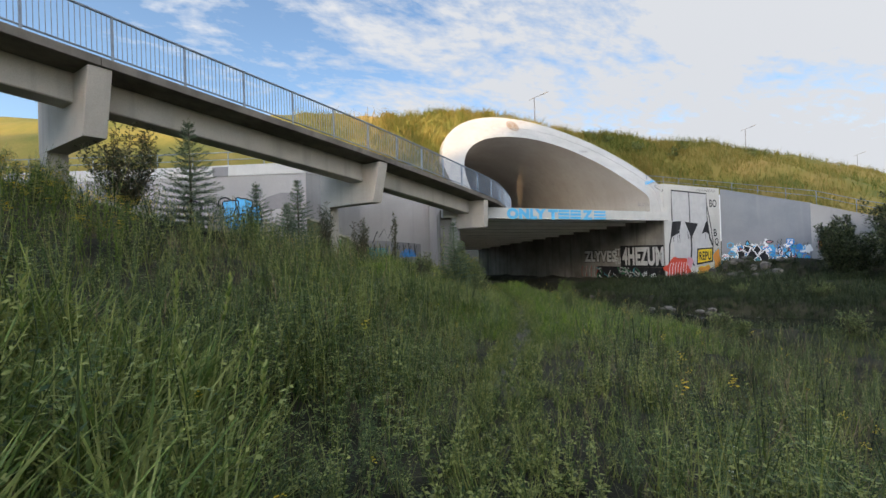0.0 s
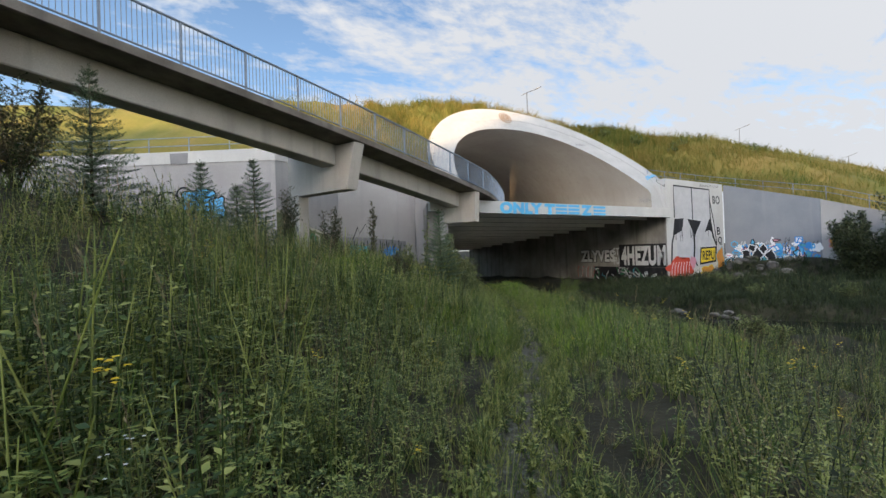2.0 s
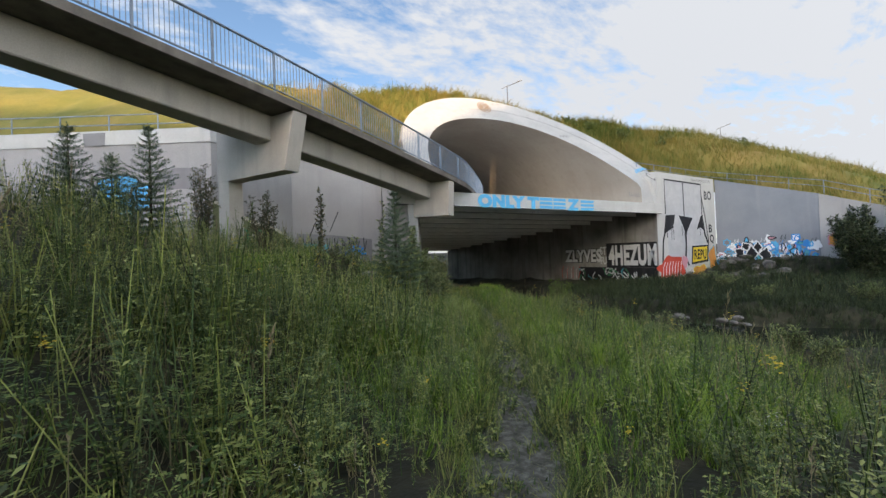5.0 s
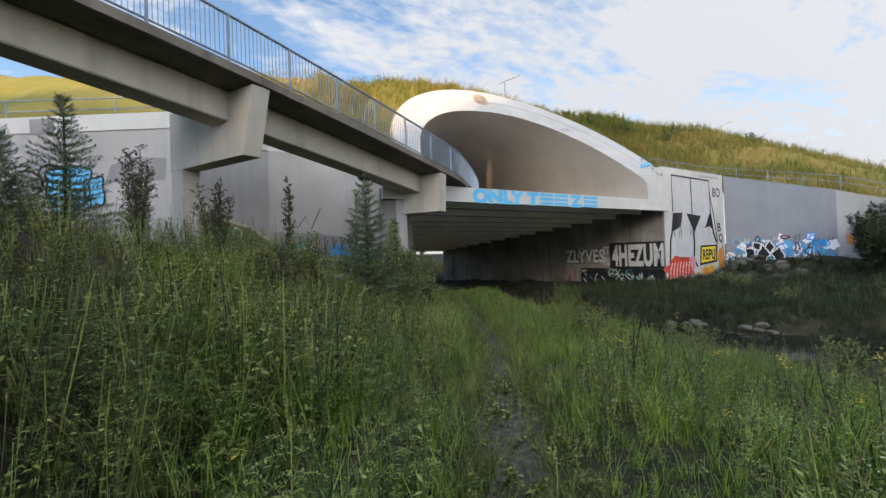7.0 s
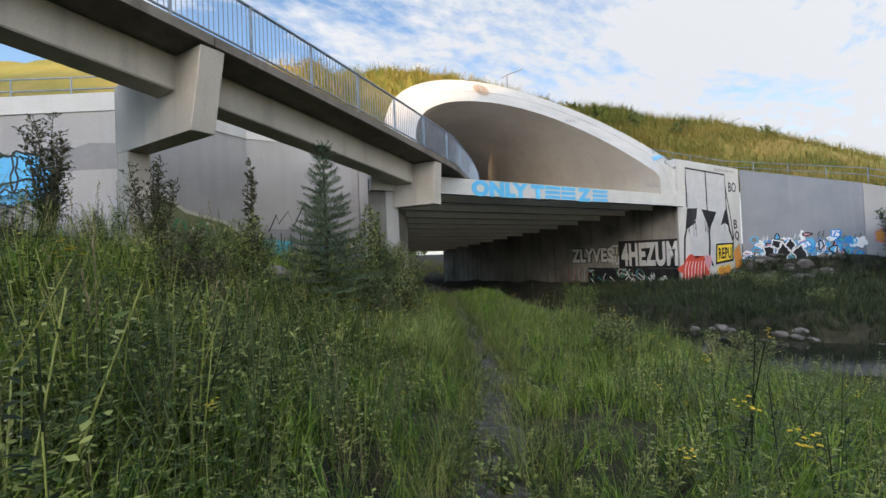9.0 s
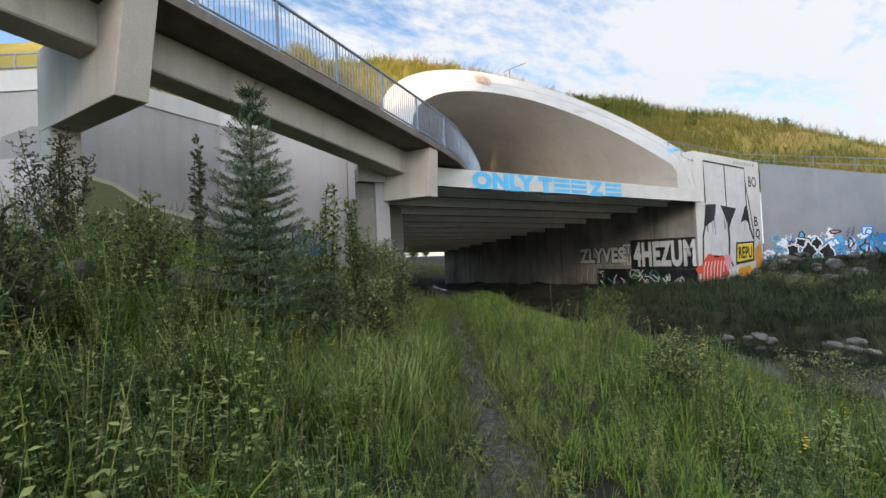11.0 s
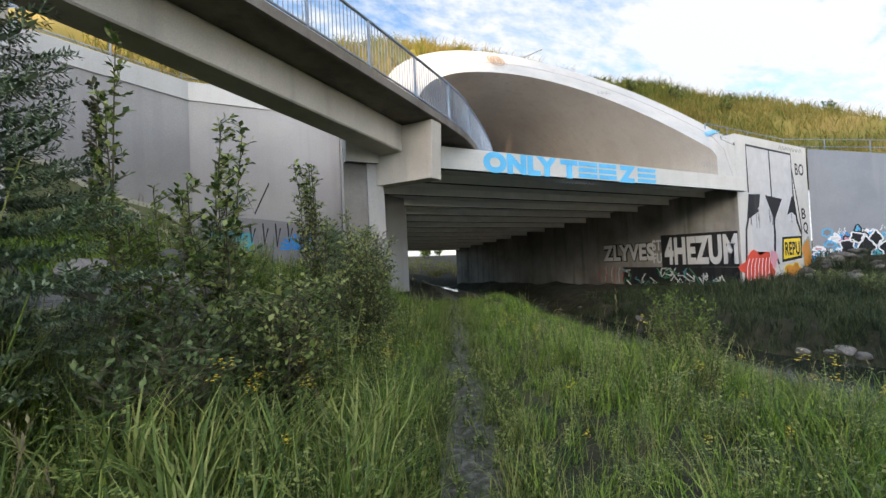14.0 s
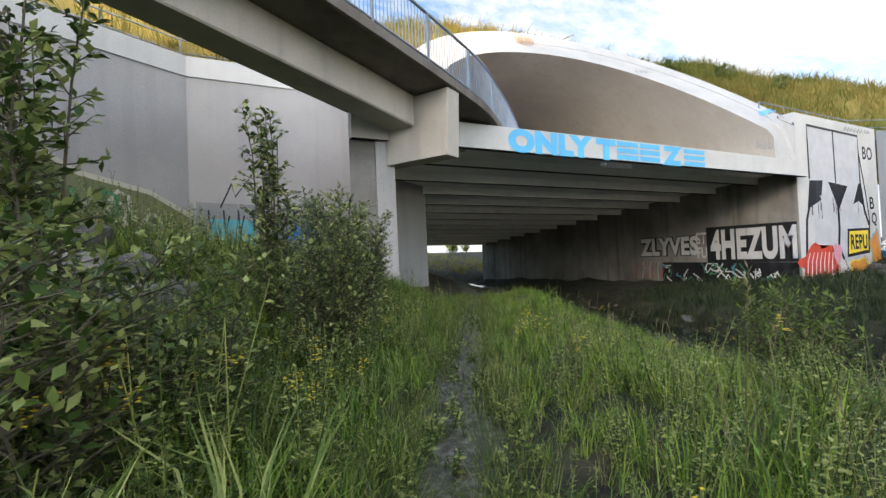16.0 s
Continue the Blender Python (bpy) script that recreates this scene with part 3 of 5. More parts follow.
def smooth_line(line, n):
    line = np.array(line, float)
    t = np.concatenate([[0], np.cumsum(np.hypot(*(np.diff(line, axis=0)[:, :2].T)))])
    u = np.linspace(0, len(line) - 1, n)
    return np.stack([np.interp(u, np.arange(len(line)), line[:, k]) for k in range(3)], -1)


NU, NV = 321, 34
fo, cr = smooth_line(FOOT, NU), smooth_line(CREST, NU)
vv = np.linspace(0, 1, NV)[:, None, None]
grid = fo[None] * (1 - vv) + cr[None] * vv
bulge = np.sin(np.pi * vv[..., 0]) * 0.9
rough = (0.35 * np.sin(grid[..., 0] * 0.31 + 1.2 * np.sin(grid[..., 1] * 0.23)) + 0.22 * np.sin(grid[..., 1] * 0.7 + grid[..., 0] * 0.5) + 0.12 * np.sin(grid[..., 0] * 1.7 - grid[..., 1] * 1.1))
grid[..., 2] += bulge + rough * np.clip(vv[..., 0] * 6, 0, 1)
back = cr + np.array([2.0, 9.0, 0.05])
down = cr + np.array([6.0, 26.0, -0.4])
grid = np.concatenate([grid, back[None], down[None]])
gv = grid.reshape(-1, 3)
i = (np.arange(NV + 1)[:, None] * NU + np.arange(NU - 1)[None]).ravel()
gt = np.concatenate([np.stack([i, i + 1, i + NU + 1], -1), np.stack([i, i + NU + 1, i + NU], -1)])
smooth(bulk("embankment", gv, gt, M_HILL, "steep road embankment of golden green summer grass", "", "structure"))


# ---- footbridge ramp ----
NODES = [(-26.0, 4.0, 9.6), (-14.6, 11.6, 9.6), (-3.3, 17.9, 8.68), (7.96, 23.05, 7.44), (17.81, 28.14, 6.28), (21.0, 30.5, 5.95), (24.7, 34.2, 5.45), (27.6, 38.4, 5.0)]
PIERS, ENDS = [], []


def ramp_line():
    """Front edge of the ramp: the slab's under edge every quarter metre, with its heading. Fills PIERS with the stations of the nodes."""
    pts = [Vector(p) for p in NODES]
    raw, marks = [], []
    for i in range(len(pts) - 1):
        p0, p1, p2, p3 = pts[max(i - 1, 0)], pts[i], pts[i + 1], pts[min(i + 2, len(pts) - 1)]
        marks.append(len(raw))
        for k in range(60):
            t = k / 60
            raw.append(0.5 * (2 * p1 + (p2 - p0) * t + (2 * p0 - 5 * p1 + 4 * p2 - p3) * t * t + (3 * p1 - p0 - 3 * p2 + p3) * t ** 3))
    raw.append(pts[-1])
    run_s = [0.0]
    for a, b in zip(raw, raw[1:]):
        run_s.append(run_s[-1] + math.hypot(b.x - a.x, b.y - a.y))
    zero = run_s[marks[3]]
    PIERS.extend(run_s[m] - zero for m in marks[1:5])
    ENDS.append(run_s[marks[5]] - zero)
    out = []
    for i, p in enumerate(raw):
        a, b = raw[max(i - 1, 0)], raw[min(i + 1, len(raw) - 1)]
        out.append((run_s[i] - zero, (p, math.atan2(b.y - a.y, b.x - a.x))))
    return out


RAMP = ramp_line()


def ramp_at(s):
    k = min(range(len(RAMP)), key=lambda j: abs(RAMP[j][0] - s))
    s0, (p, h) = RAMP[k]
    k2 = min(k + 1, len(RAMP) - 1) if s >= s0 else max(k - 1, 0)
    s1, (q, g) = RAMP[k2]
    f = 0 if s1 == s0 else (s - s0) / (s1 - s0)
    return p + (q - p) * f, h + (g - h) * f


def off(s, side, up):
    """A point side metres inward from the ramp's front edge and up metres over the slab's underside."""
    p, h = ramp_at(s)
    return p + Vector((-math.sin(h) * side, math.cos(h) * side, up))


ramp = tagged(empty("footbridge_ramp", (8.3, 23.3, 7.4)), "long curved concrete footbridge ramp on tall hammerhead piers", "footbridge")
ramp_inv = Matrix.Translation((-8.3, -23.3, -7.4))


def of_ramp(ob, to=None):
    ob.parent = to or ramp
    ob.matrix_parent_inverse = ramp_inv
    return ob


def run(name, s0, s1, sec, mat, label="", stepm=0.5):
    """A bar of the given cross section (side, up) along the ramp."""
    bm = bmesh.new()
    n = max(1, int((s1 - s0) / stepm))
    rings = [[bm.verts.new(off(s0 + (s1 - s0) * k / n, a, b)) for a, b in sec] for k in range(n + 1)]
    m = len(sec)
    for a, b in zip(rings, rings[1:]):
        for k in range(m):
            bm.faces.new((a[k], a[(k + 1) % m], b[(k + 1) % m], b[k]))
    bm.faces.new(rings[0]); bm.faces.new(rings[-1][::-1])
    bmesh.ops.recalc_face_normals(bm, faces=bm.faces)
    return of_ramp(part(name, bm, mat, None, label))


S0, S1, SR = RAMP[0][0] + 0.3, ENDS[0], RAMP[-1][0]
WIDE = 4.0
slab = [(-0.08, 0.0), (-0.08, 0.25), (-0.05, 0.28), (WIDE, 0.28), (WIDE, 0.0), (0.10, 0.0), (0.08, -0.02), (0.0, -0.02)]
for a, b in zip([S0] + PIERS, PIERS + [S1]):
    run("slab", a + 0.01, b - 0.01, slab, M_SLAB, "weathered concrete slab darkened for the shade beneath it")
    for o in (1.25,):
        lo, hi = a + (0.26 if a > S0 else 0), b - 0.26
        if b < S1:
            run("girder", lo, hi, [(o, -0.03), (o, -0.93), (o + 0.04, -0.97), (o + 0.91, -0.97), (o + 0.95, -0.93), (o + 0.95, -0.03)], M_CONC, "pale concrete girder")
run("girder", PIERS[-1] + 0.26, S1 - 0.4, [(1.25, -0.03), (1.25, -0.75), (2.2, -0.75), (2.2, -0.03)], M_CONC, "pale concrete girder")

for s in PIERS:
    p, h = ramp_at(s)
    e = pose(p.x, p.y, p.z - 0.03, 0, 0, math.degrees(h))
    bm = bmesh.new()
    last = s > 5
    lean, deep, out = (0.10, 1.96, 3.6) if last else (0.55, 2.08, 4.7)
    hw = 0.33
    prism(bm, [(-hw, lean, -deep), (hw, lean, -deep), (hw, out, -deep), (-hw, out, -deep)], [(-hw, 0.0, 0.0), (hw, 0.0, 0.0), (hw, out, 0.0), (-hw, out, 0.0)])
    bmesh.ops.recalc_face_normals(bm, faces=bm.faces)
    bmesh.ops.bevel(bm, geom=list(bm.edges), offset=0.025, segments=2, affect="EDGES", profile=0.5)
    bm.transform(e)
    pier = of_ramp(part("pier", bm, M_CONC, None, "concrete hammerhead pier"))
    bm = bmesh.new()
    q = e @ Vector((0, out - 0.4, 0))
    foot = land1(q.x, q.y) - 1.0
    box(bm, (-hw + 0.01, out - 0.75, foot - p.z), (hw - 0.01, out - 0.02, -deep + 0.01), 0.03)
    bm.transform(e)
    of_ramp(part("column", bm, M_CONC, None, "concrete column in the weeds"))

# steel railing along the ramp
rail = tagged(empty("bridge_railing", (8.3, 23.3, 7.7)), "blue grey steel picket railing along the ramp edge", "railing")
rail_inv = Matrix.Translation((-8.3, -23.3, -7.7))


def of_rail(ob):
    ob.parent = rail
    ob.matrix_parent_inverse = rail_inv
    return ob


def bar_mesh(name, w, d, h, mat):
    bm = bmesh.new()
    box(bm, (-w / 2, -d / 2, 0), (w / 2, d / 2, h))
    me = bpy.data.meshes.new(name)
    bm.to_mesh(me)
    bm.free()
    me.materials.append(mat)
    return me


post_me, picket_me = bar_mesh("post", 0.07, 0.06, 1.42, M_STEEL), bar_mesh("picket", 0.018, 0.018, 1.28, M_STEEL)


def rail_bar(up, r, name):
    bm = bmesh.new()
    tube(bm, [off(s, 0.06, up) for s in np.arange(S0, SR, 0.4)], r, 8)
    ob = of_rail(part(name, bm, M_STEEL))
    return smooth(ob)


rail_bar(0.28 + 1.42, 0.045, "top_rail")
rail_bar(0.28 + 0.14, 0.032, "bottom_rail")
s = S0 + 0.3
while s < SR:
    p, h = off(s, 0.06, 0.27), ramp_at(s)[1]
    of_rail(shared("post", post_me, None, p, h))
    for k in range(1, 16):
        u = s + 2.2 * k / 16
        if u > SR:
            break
        p, h = off(u, 0.06, 0.42), ramp_at(u)[1]
        of_rail(shared("picket", picket_me, None, p, h))
    s += 2.2
# rail on the far edge
bm = bmesh.new()
tube(bm, [off(s, WIDE - 0.08, 1.70) for s in np.arange(S0, S1, 1.0)], 0.04, 6)
of_rail(smooth(part("far_top_rail", bm, M_STEEL)))
for s in np.arange(S0 + 0.3, S1, 2.2):
    of_rail(shared("post", post_me, None, off(s, WIDE - 0.08, 0.27), ramp_at(s)[1]))


# ---- pipe fences on the wall tops ----
def pipe_fence(line, label, high=1.15, gap=2.4):
    f = tagged(empty("pipe_fence", line[0]), label, "fence")
    inv = Matrix.Translation(-Vector(line[0]))
    pts = [Vector(p) for p in line]

    def add(ob):
        ob.parent = f
        ob.matrix_parent_inverse = inv
        return smooth(ob)
    for up in (high, high * 0.55):
        bm = bmesh.new()
        tube(bm, [p + Vector((0, 0, up)) for p in pts], 0.035, 6)
        add(part("rail", bm, M_STEEL))
    for a, b in zip(pts, pts[1:]):
        n = max(1, round((b - a).length / gap))
        for k in range(n + (b is pts[-1])):
            q = a + (b - a) * k / n
            bm = bmesh.new()
            tube(bm, [q + Vector((0, 0, -0.6)), q + Vector((0, 0, high))], 0.035, 6)
            add(part("post", bm, M_STEEL))


pipe_fence([(-42, 61.4, 9.3), (-3.0, 39.4, 9.1), (5.9, 33.6, 9.0), (10.4, 36.4, 9.0), (15.8, 36.4, 9.0)], "grey steel pipe fence along the top of the west wall")
pipe_fence([(40.8, 32.2, 8.7), (51.4, 32.2, 8.6), (52.9, 22.4, 6.2), (53.7, 19.6, 5.1), (56, 13, 2.8)], "grey steel pipe fence along the top of the wing wall")


# ---- street lamps on the embankment ----
def street_lamp(x, y, z, tall, az):
    e = tagged(empty("street_lamp", (x, y, z)), "grey steel street lamp with one slanting arm on the road", "street lamp", "lamps along the road")
    bm = bmesh.new()
    tube(bm, [(0, 0, -2), (0, 0, tall)], [0.11, 0.07], 8)
    smooth(part("pole", bm, M_DARKSTEEL, e))
    d = Vector((math.cos(az), math.sin(az), 0))
    bm = bmesh.new()
    tube(bm, [Vector((0, 0, tall)) - d * 0.9 - Vector((0, 0, 0.4)), Vector((0, 0, tall)), Vector((0, 0, tall + 0.6)) + d * 1.8], 0.055, 6)
    smooth(part("arm", bm, M_DARKSTEEL, e))
    bm = bmesh.new()
    box(bm, (-0.12, -0.1, -0.05), (0.75, 0.1, 0.08), 0.03)
    bm.transform(Matrix.Translation(Vector((0, 0, tall + 0.6)) + d * 1.7) @ Matrix.Rotation(az, 4, "Z") @ Matrix.Rotation(radians(-18), 4, "Y"))
    part("lamp_head", bm, M_DARKSTEEL, e)


street_lamp(52.4, 63.0, 17.5, 11.6, radians(-35))
street_lamp(119.6, 63.6, 17.0, 13.4, radians(-35))
street_lamp(181.7, 63.6, 15.0, 13.5, radians(-35))


# ---- graffiti ----
class Face:
    """A flat frame on a wall: origin, right and up, for paint laid just proud of it."""
    def __init__(self, origin, right, up, proud=0.006):
        self.o, self.r, self.u = Vector(origin), Vector(right).normalized(), Vector(up).normalized()
        self.n = self.r.cross(self.u)
        self.p = proud

    def at(self, a, b, lift=0.0):
        return self.o + self.r * a + self.u * b + self.n * (self.p + lift)


def letters(face, text, a, b, w, h, mat, parent, lift=0.0, bold=0.03, name="letters"):
    cu = bpy.data.curves.new(name, "FONT")
    cu.body, cu.size, cu.offset, cu.space_character = text, 1.0, bold, 1.08
    tmp = bpy.data.objects.new("tmp", cu)
    scene.collection.objects.link(tmp)
    bpy.context.view_layer.update()
    me = bpy.data.meshes.new_from_object(tmp.evaluated_get(bpy.context.evaluated_depsgraph_get()))
    bpy.data.objects.remove(tmp)
    co = np.array([tuple(v.co) for v in me.vertices])
    lo, hi = co.min(0), co.max(0)
    for v in me.vertices:
        v.co = face.at(a + (v.co.x - lo[0]) / (hi[0] - lo[0]) * w, b + (v.co.y - lo[1]) / (hi[1] - lo[1]) * h, lift)
    me.materials.clear()
    me.materials.append(mat)
    ob = new(name, me)
    ob.parent = parent
    return ob


def poly(face, pts, mat, parent, lift=0.0, name="patch"):
    bm = bmesh.new()
    bm.faces.new([bm.verts.new(face.at(a, b, lift)) for a, b in pts])
    bmesh.ops.triangulate(bm, faces=bm.faces)
    return part(name, bm, mat, parent)


def stroke(face, pts, w, mat, parent, lift=0.002, name="stroke"):
    bm = bmesh.new()
    n = len(pts)
    rows = []
    for i, (a, b) in enumerate(pts):
        p, q = Vector(pts[max(i - 1, 0)]), Vector(pts[min(i + 1, n - 1)])
        d = (q - p).normalized() if (q - p).length else Vector((1, 0))
        s = Vector((-d.y, d.x)) * w * 0.5
        rows.append((bm.verts.new(face.at(a + s.x, b + s.y, lift)), bm.verts.new(face.at(a - s.x, b - s.y, lift))))
    for x, y in zip(rows, rows[1:]):
        bm.faces.new((x[0], x[1], y[1], y[0]))
    return part(name, bm, mat, parent)


def blob(face, a, b, ra, rb, mat, parent, rng, lift=0.0, lobes=5, name="bubble", outline=None):
    ph = rng.uniform(0, 6.28)
    pts = []
    for k in range(36):
        t = 2 * math.pi * k / 36
        r = 1 + 0.16 * math.sin(lobes * t + ph) + 0.07 * math.sin((lobes + 3) * t + 2 * ph)
        pts.append((a + ra * r * math.cos(t), b + rb * r * math.sin(t)))
    poly(face, pts, mat, parent, lift, name)
    if outline:
        stroke(face, pts + pts[:2], 0.09, outline, parent, lift + 0.003, "outline")


def graffiti(label):
    return tagged(empty("graffiti", (0, 0, 0)), label, "graffiti", "graffiti on the walls")


rg = np.random.default_rng(5)
# the line on the bridge edge
f = Face((15.2, 29.93, 4.83), (1, 0, -0.0047), (0, 0, 1))
g = graffiti("sky blue capital letters sprayed along the bridge edge")
g.location = (0, 0, 0)
letters(f, "ONLY", 5.75, 0.22, 4.05, 0.88, P_BLUE, g, bold=0.07)
letters(f, "T", 10.0, 0.22, 1.1, 0.86, P_BLUE, g, bold=0.07)
for k, (x0, x1) in enumerate(((11.15, 12.4), (12.5, 13.75))):
    for j in range(3):
        poly(f, [(x0, 0.30 + j * 0.28), (x1, 0.30 + j * 0.28), (x1, 0.50 + j * 0.28), (x0, 0.50 + j * 0.28)], P_BLUE, g, name="letter_bar")
letters(f, "Z", 13.9, 0.22, 1.3, 0.86, P_BLUE, g, bold=0.07)
for j in range(3):
    poly(f, [(15.35, 0.28 + j * 0.28), (16.75, 0.28 + j * 0.28), (16.85, 0.47 + j * 0.28), (15.35, 0.47 + j * 0.28)], P_BLUE, g, name="letter_bar")
for k in range(9):
    a = 9.6 + k * 0.2
    stroke(f, [(a + 0.6, -0.05), (a + 0.7, 0.12), (a + 0.78, -0.02)], 0.02, P_GREYLINE, g)

# letters on the east abutment, read from the far end to the near
f = Face((40.95, 64.9, 0.0), (0, -1, 0), (0, 0, 1))
g = graffiti("large silver block letters with black edges on the dark abutment")
far = lambda y: 64.9 - y
poly(f, [(far(36.0), 0.25), (far(30.62), 0.25), (far(30.62), 2.55), (far(36.0), 2.6)], P_BLACK, g, 0.0)
letters(f, "ZLYVES", far(41.4), 0.72, 4.85, 1.45, P_BLACK, g, 0.002, 0.11)
letters(f, "ZLYVES", far(41.35), 0.78, 4.75, 1.33, P_SILVER, g, 0.006, 0.045)
letters(f, "4HEZUM", far(35.75), 0.42, 5.1, 1.98, P_SILVER, g, 0.006, 0.05)
letters(f, "ST", far(36.75), 1.5, 0.75, 0.8, P_SILVER, g, 0.006, 0.03)
letters(f, "FU", far(36.7), 0.55, 0.7, 0.75, P_SILVER, g, 0.006, 0.03)
g = graffiti("low band of dark, green and white scrawl on the abutment")
poly(f, [(far(39.5), -1.3), (far(30.62), -1.3), (far(30.62), 0.22), (far(39.5), 0.30)], P_BLACK, g, -0.002)
for k in range(26):
    a, b = rg.uniform(far(39.3), far(31.2)), rg.uniform(-1.0, 0.05)
    m = (P_WHITE, P_SILVER, P_GREEN, P_SILVER, P_TEAL)[k % 5]
    pts = [(a, b)]
    for j in range(5):
        pts.append((pts[-1][0] + rg.uniform(-0.35, 0.5), float(np.clip(pts[-1][1] + rg.uniform(-0.5, 0.5), -1.2, 0.18))))
    stroke(f, pts, 0.09, m, g, 0.004 + 0.0008 * k)
for k in range(10):
    a = far(41.8) + k * 0.24
    stroke(f, [(a, -0.9), (a + rg.uniform(-0.1, 0.3), -0.1), (a + 0.15, 0.35)], 0.05, (P_RED, P_GREYLINE, P_SILVER)[k % 3], g, 0.004 + 0.001 * k)

# black drawn figure on the white headwall
f = Face((41.0, 30.5, 0.0), (1, 0, 0), (0, 0, 1))
g = graffiti("tall black line figure with drips on the white headwall")
poly(f, [(1.5, 0.1), (7.3, 0.1), (7.2, 7.95), (1.3, 8.1)], P_HEAD, g, 0.0)
for pts, w in (([(1.25, 5.0), (1.25, 8.12), (7.2, 7.95), (7.25, 4.6)], 0.16), ([(4.15, 8.0), (4.2, 4.4)], 0.14), ([(0.55, 0.5), (0.75, 2.6), (1.1, 3.4), (2.4, 3.9)], 0.22),
               ([(4.3, 4.3), (4.35, 2.2), (4.2, 1.0)], 0.24), ([(7.3, 4.6), (7.6, 3.2), (8.1, 2.3)], 0.24), ([(0.55, 0.5), (1.4, -0.2)], 0.25), ([(7.2, 7.0), (7.9, 4.2), (8.2, 2.6), (8.0, 1.0)], 0.14), ([(4.2, 1.0), (4.7, 0.2)], 0.2)):
    stroke(f, pts, w, P_BLACK, g, 0.004)
for pts in ([(0.9, 3.3), (1.25, 4.9), (2.7, 4.95), (2.5, 4.1), (1.7, 3.7)], [(3.3, 4.9), (5.6, 4.7), (4.9, 3.9), (4.4, 3.2), (4.0, 3.8)], [(6.2, 3.6), (7.0, 4.9), (7.35, 5.0), (7.5, 3.5), (6.9, 3.8)]):
    poly(f, pts, P_BLACK, g, 0.005)
for k in range(14):
    a, b = rg.choice([1.2, 2.2, 3.9, 4.6, 6.6, 7.2]) + rg.uniform(-0.2, 0.3), rg.uniform(3.4, 4.2)
    stroke(f, [(a, b), (a + 0.02, b - rg.uniform(0.4, 1.4))], 0.05, P_BLACK, g, 0.006 + 0.0004 * k)
g = graffiti("black capital letters down the edge of the headwall")
letters(f, "BO", 7.75, 6.5, 1.3, 0.85, P_BLACK, g, bold=0.02)
letters(f, "B", 8.35, 3.3, 0.6, 0.8, P_BLACK, g, bold=0.02)
letters(f, "Q", 8.5, 2.2, 0.7, 0.9, P_BLACK, g, bold=0.03)
g = graffiti("small black scrawled line under the coping")
for k in range(8):
    stroke(f, [(5.6 + k * 0.42, 8.15), (5.75 + k * 0.42, 8.45), (5.95 + k * 0.42, 8.2)], 0.06, P_BLACK, g)
g = graffiti("red lobed tag with white lines low on the headwall")
blob(f, 1.9, 0.0, 2.0, 1.15, P_RED, g, rg, 0.008, 6)
for k in range(7):
    stroke(f, [(0.5 + k * 0.45, -0.7), (0.6 + k * 0.45, 0.2), (0.9 + k * 0.42, 0.7)], 0.07, P_WHITE, g, 0.012)
blob(f, 4.0, 0.6, 0.45, 0.6, P_PINK, g, rg, 0.010, 3)
g = graffiti("yellow and black boxed tag with short letters")
poly(f, [(5.1, 0.3), (8.0, 0.5), (8.1, 2.1), (5.3, 2.05)], P_BLACK, g, 0.010)
poly(f, [(5.3, 0.5), (7.8, 0.7), (7.9, 1.95), (5.5, 1.9)], P_YEL, g, 0.013)
letters(f, "REPU", 5.6, 0.75, 2.1, 0.95, P_BLACK, g, 0.016, 0.03)
blob(f, 6.6, -0.4, 1.3, 0.55, P_ORANGE, g, rg, 0.011, 5, outline=P_YEL)
blob(f, 8.8, 0.7, 0.7, 1.2, P_ORANGE, g, rg, 0.012, 4, outline=P_TEAL)

# bright throw-ups along the grey wing wall
wa, wb = Vector((50.75, 30.48, 0)), Vector((51.6, 22.4, 0))
f = Face(wa, wb - wa, (0, 0, 1))
g = graffiti("crowded blue, white and black bubble tags along the wing wall")
for k in range(120):
    a = rg.uniform(0.25, 7.9)
    b = rg.uniform(-0.4, 1.75 + 0.8 * abs(math.sin(1.7 * a)))
    blob(f, a, b, rg.uniform(0.10, 0.36), rg.uniform(0.12, 0.40), (P_WHITE, P_BLUE, P_SILVER, P_TEAL, P_WHITE, P_BLUE2, P_PINK, P_WHITE, P_BLUE, P_GREYLINE)[k % 10], g, rg, 0.003 + 0.0004 * k, 3 + k % 4, outline=(P_BLACK, P_BLUE2, P_WHITE, P_BLUE)[k % 4])
for k in range(26):
    a, b = rg.uniform(0.3, 7.6), rg.uniform(0.2, 2.4)
    stroke(f, [(a, b), (a + 0.12, b + 0.35), (a + 0.3, b + 0.05), (a + 0.42, b + 0.4)], 0.05, (P_BLACK, P_BLUE2, P_BLACK, P_WHITE)[k % 4], g, 0.055 + 0.0005 * k)
g = graffiti("black swollen letters with pale outlines on the wing wall")
for a, b, ra, rb in ((2.0, 1.1, 0.40, 0.6), (2.5, 1.8, 0.35, 0.35), (3.0, 1.1, 0.42, 0.62), (3.5, 1.7, 0.3, 0.45), (4.1, 1.0, 0.42, 0.55)):
    blob(f, a, b, ra, rb, P_BLACK, g, rg, 0.075, 4, outline=P_WHITE)
we, wf = Vector((51.61, 22.38, 0)), Vector((52.3, 19.6, 0))
f = Face(we, wf - we, (0, 0, 1))
g = graffiti("orange and blue tag on the bare end of the wing wall")
blob(f, 0.8, 2.1, 0.3, 0.5, P_ORANGE, g, rg, 0.0, 5, outline=P_PINK)
blob(f, 1.7, 2.1, 0.25, 0.6, P_BLUE, g, rg, 0.004, 4, outline=P_BLUE2)

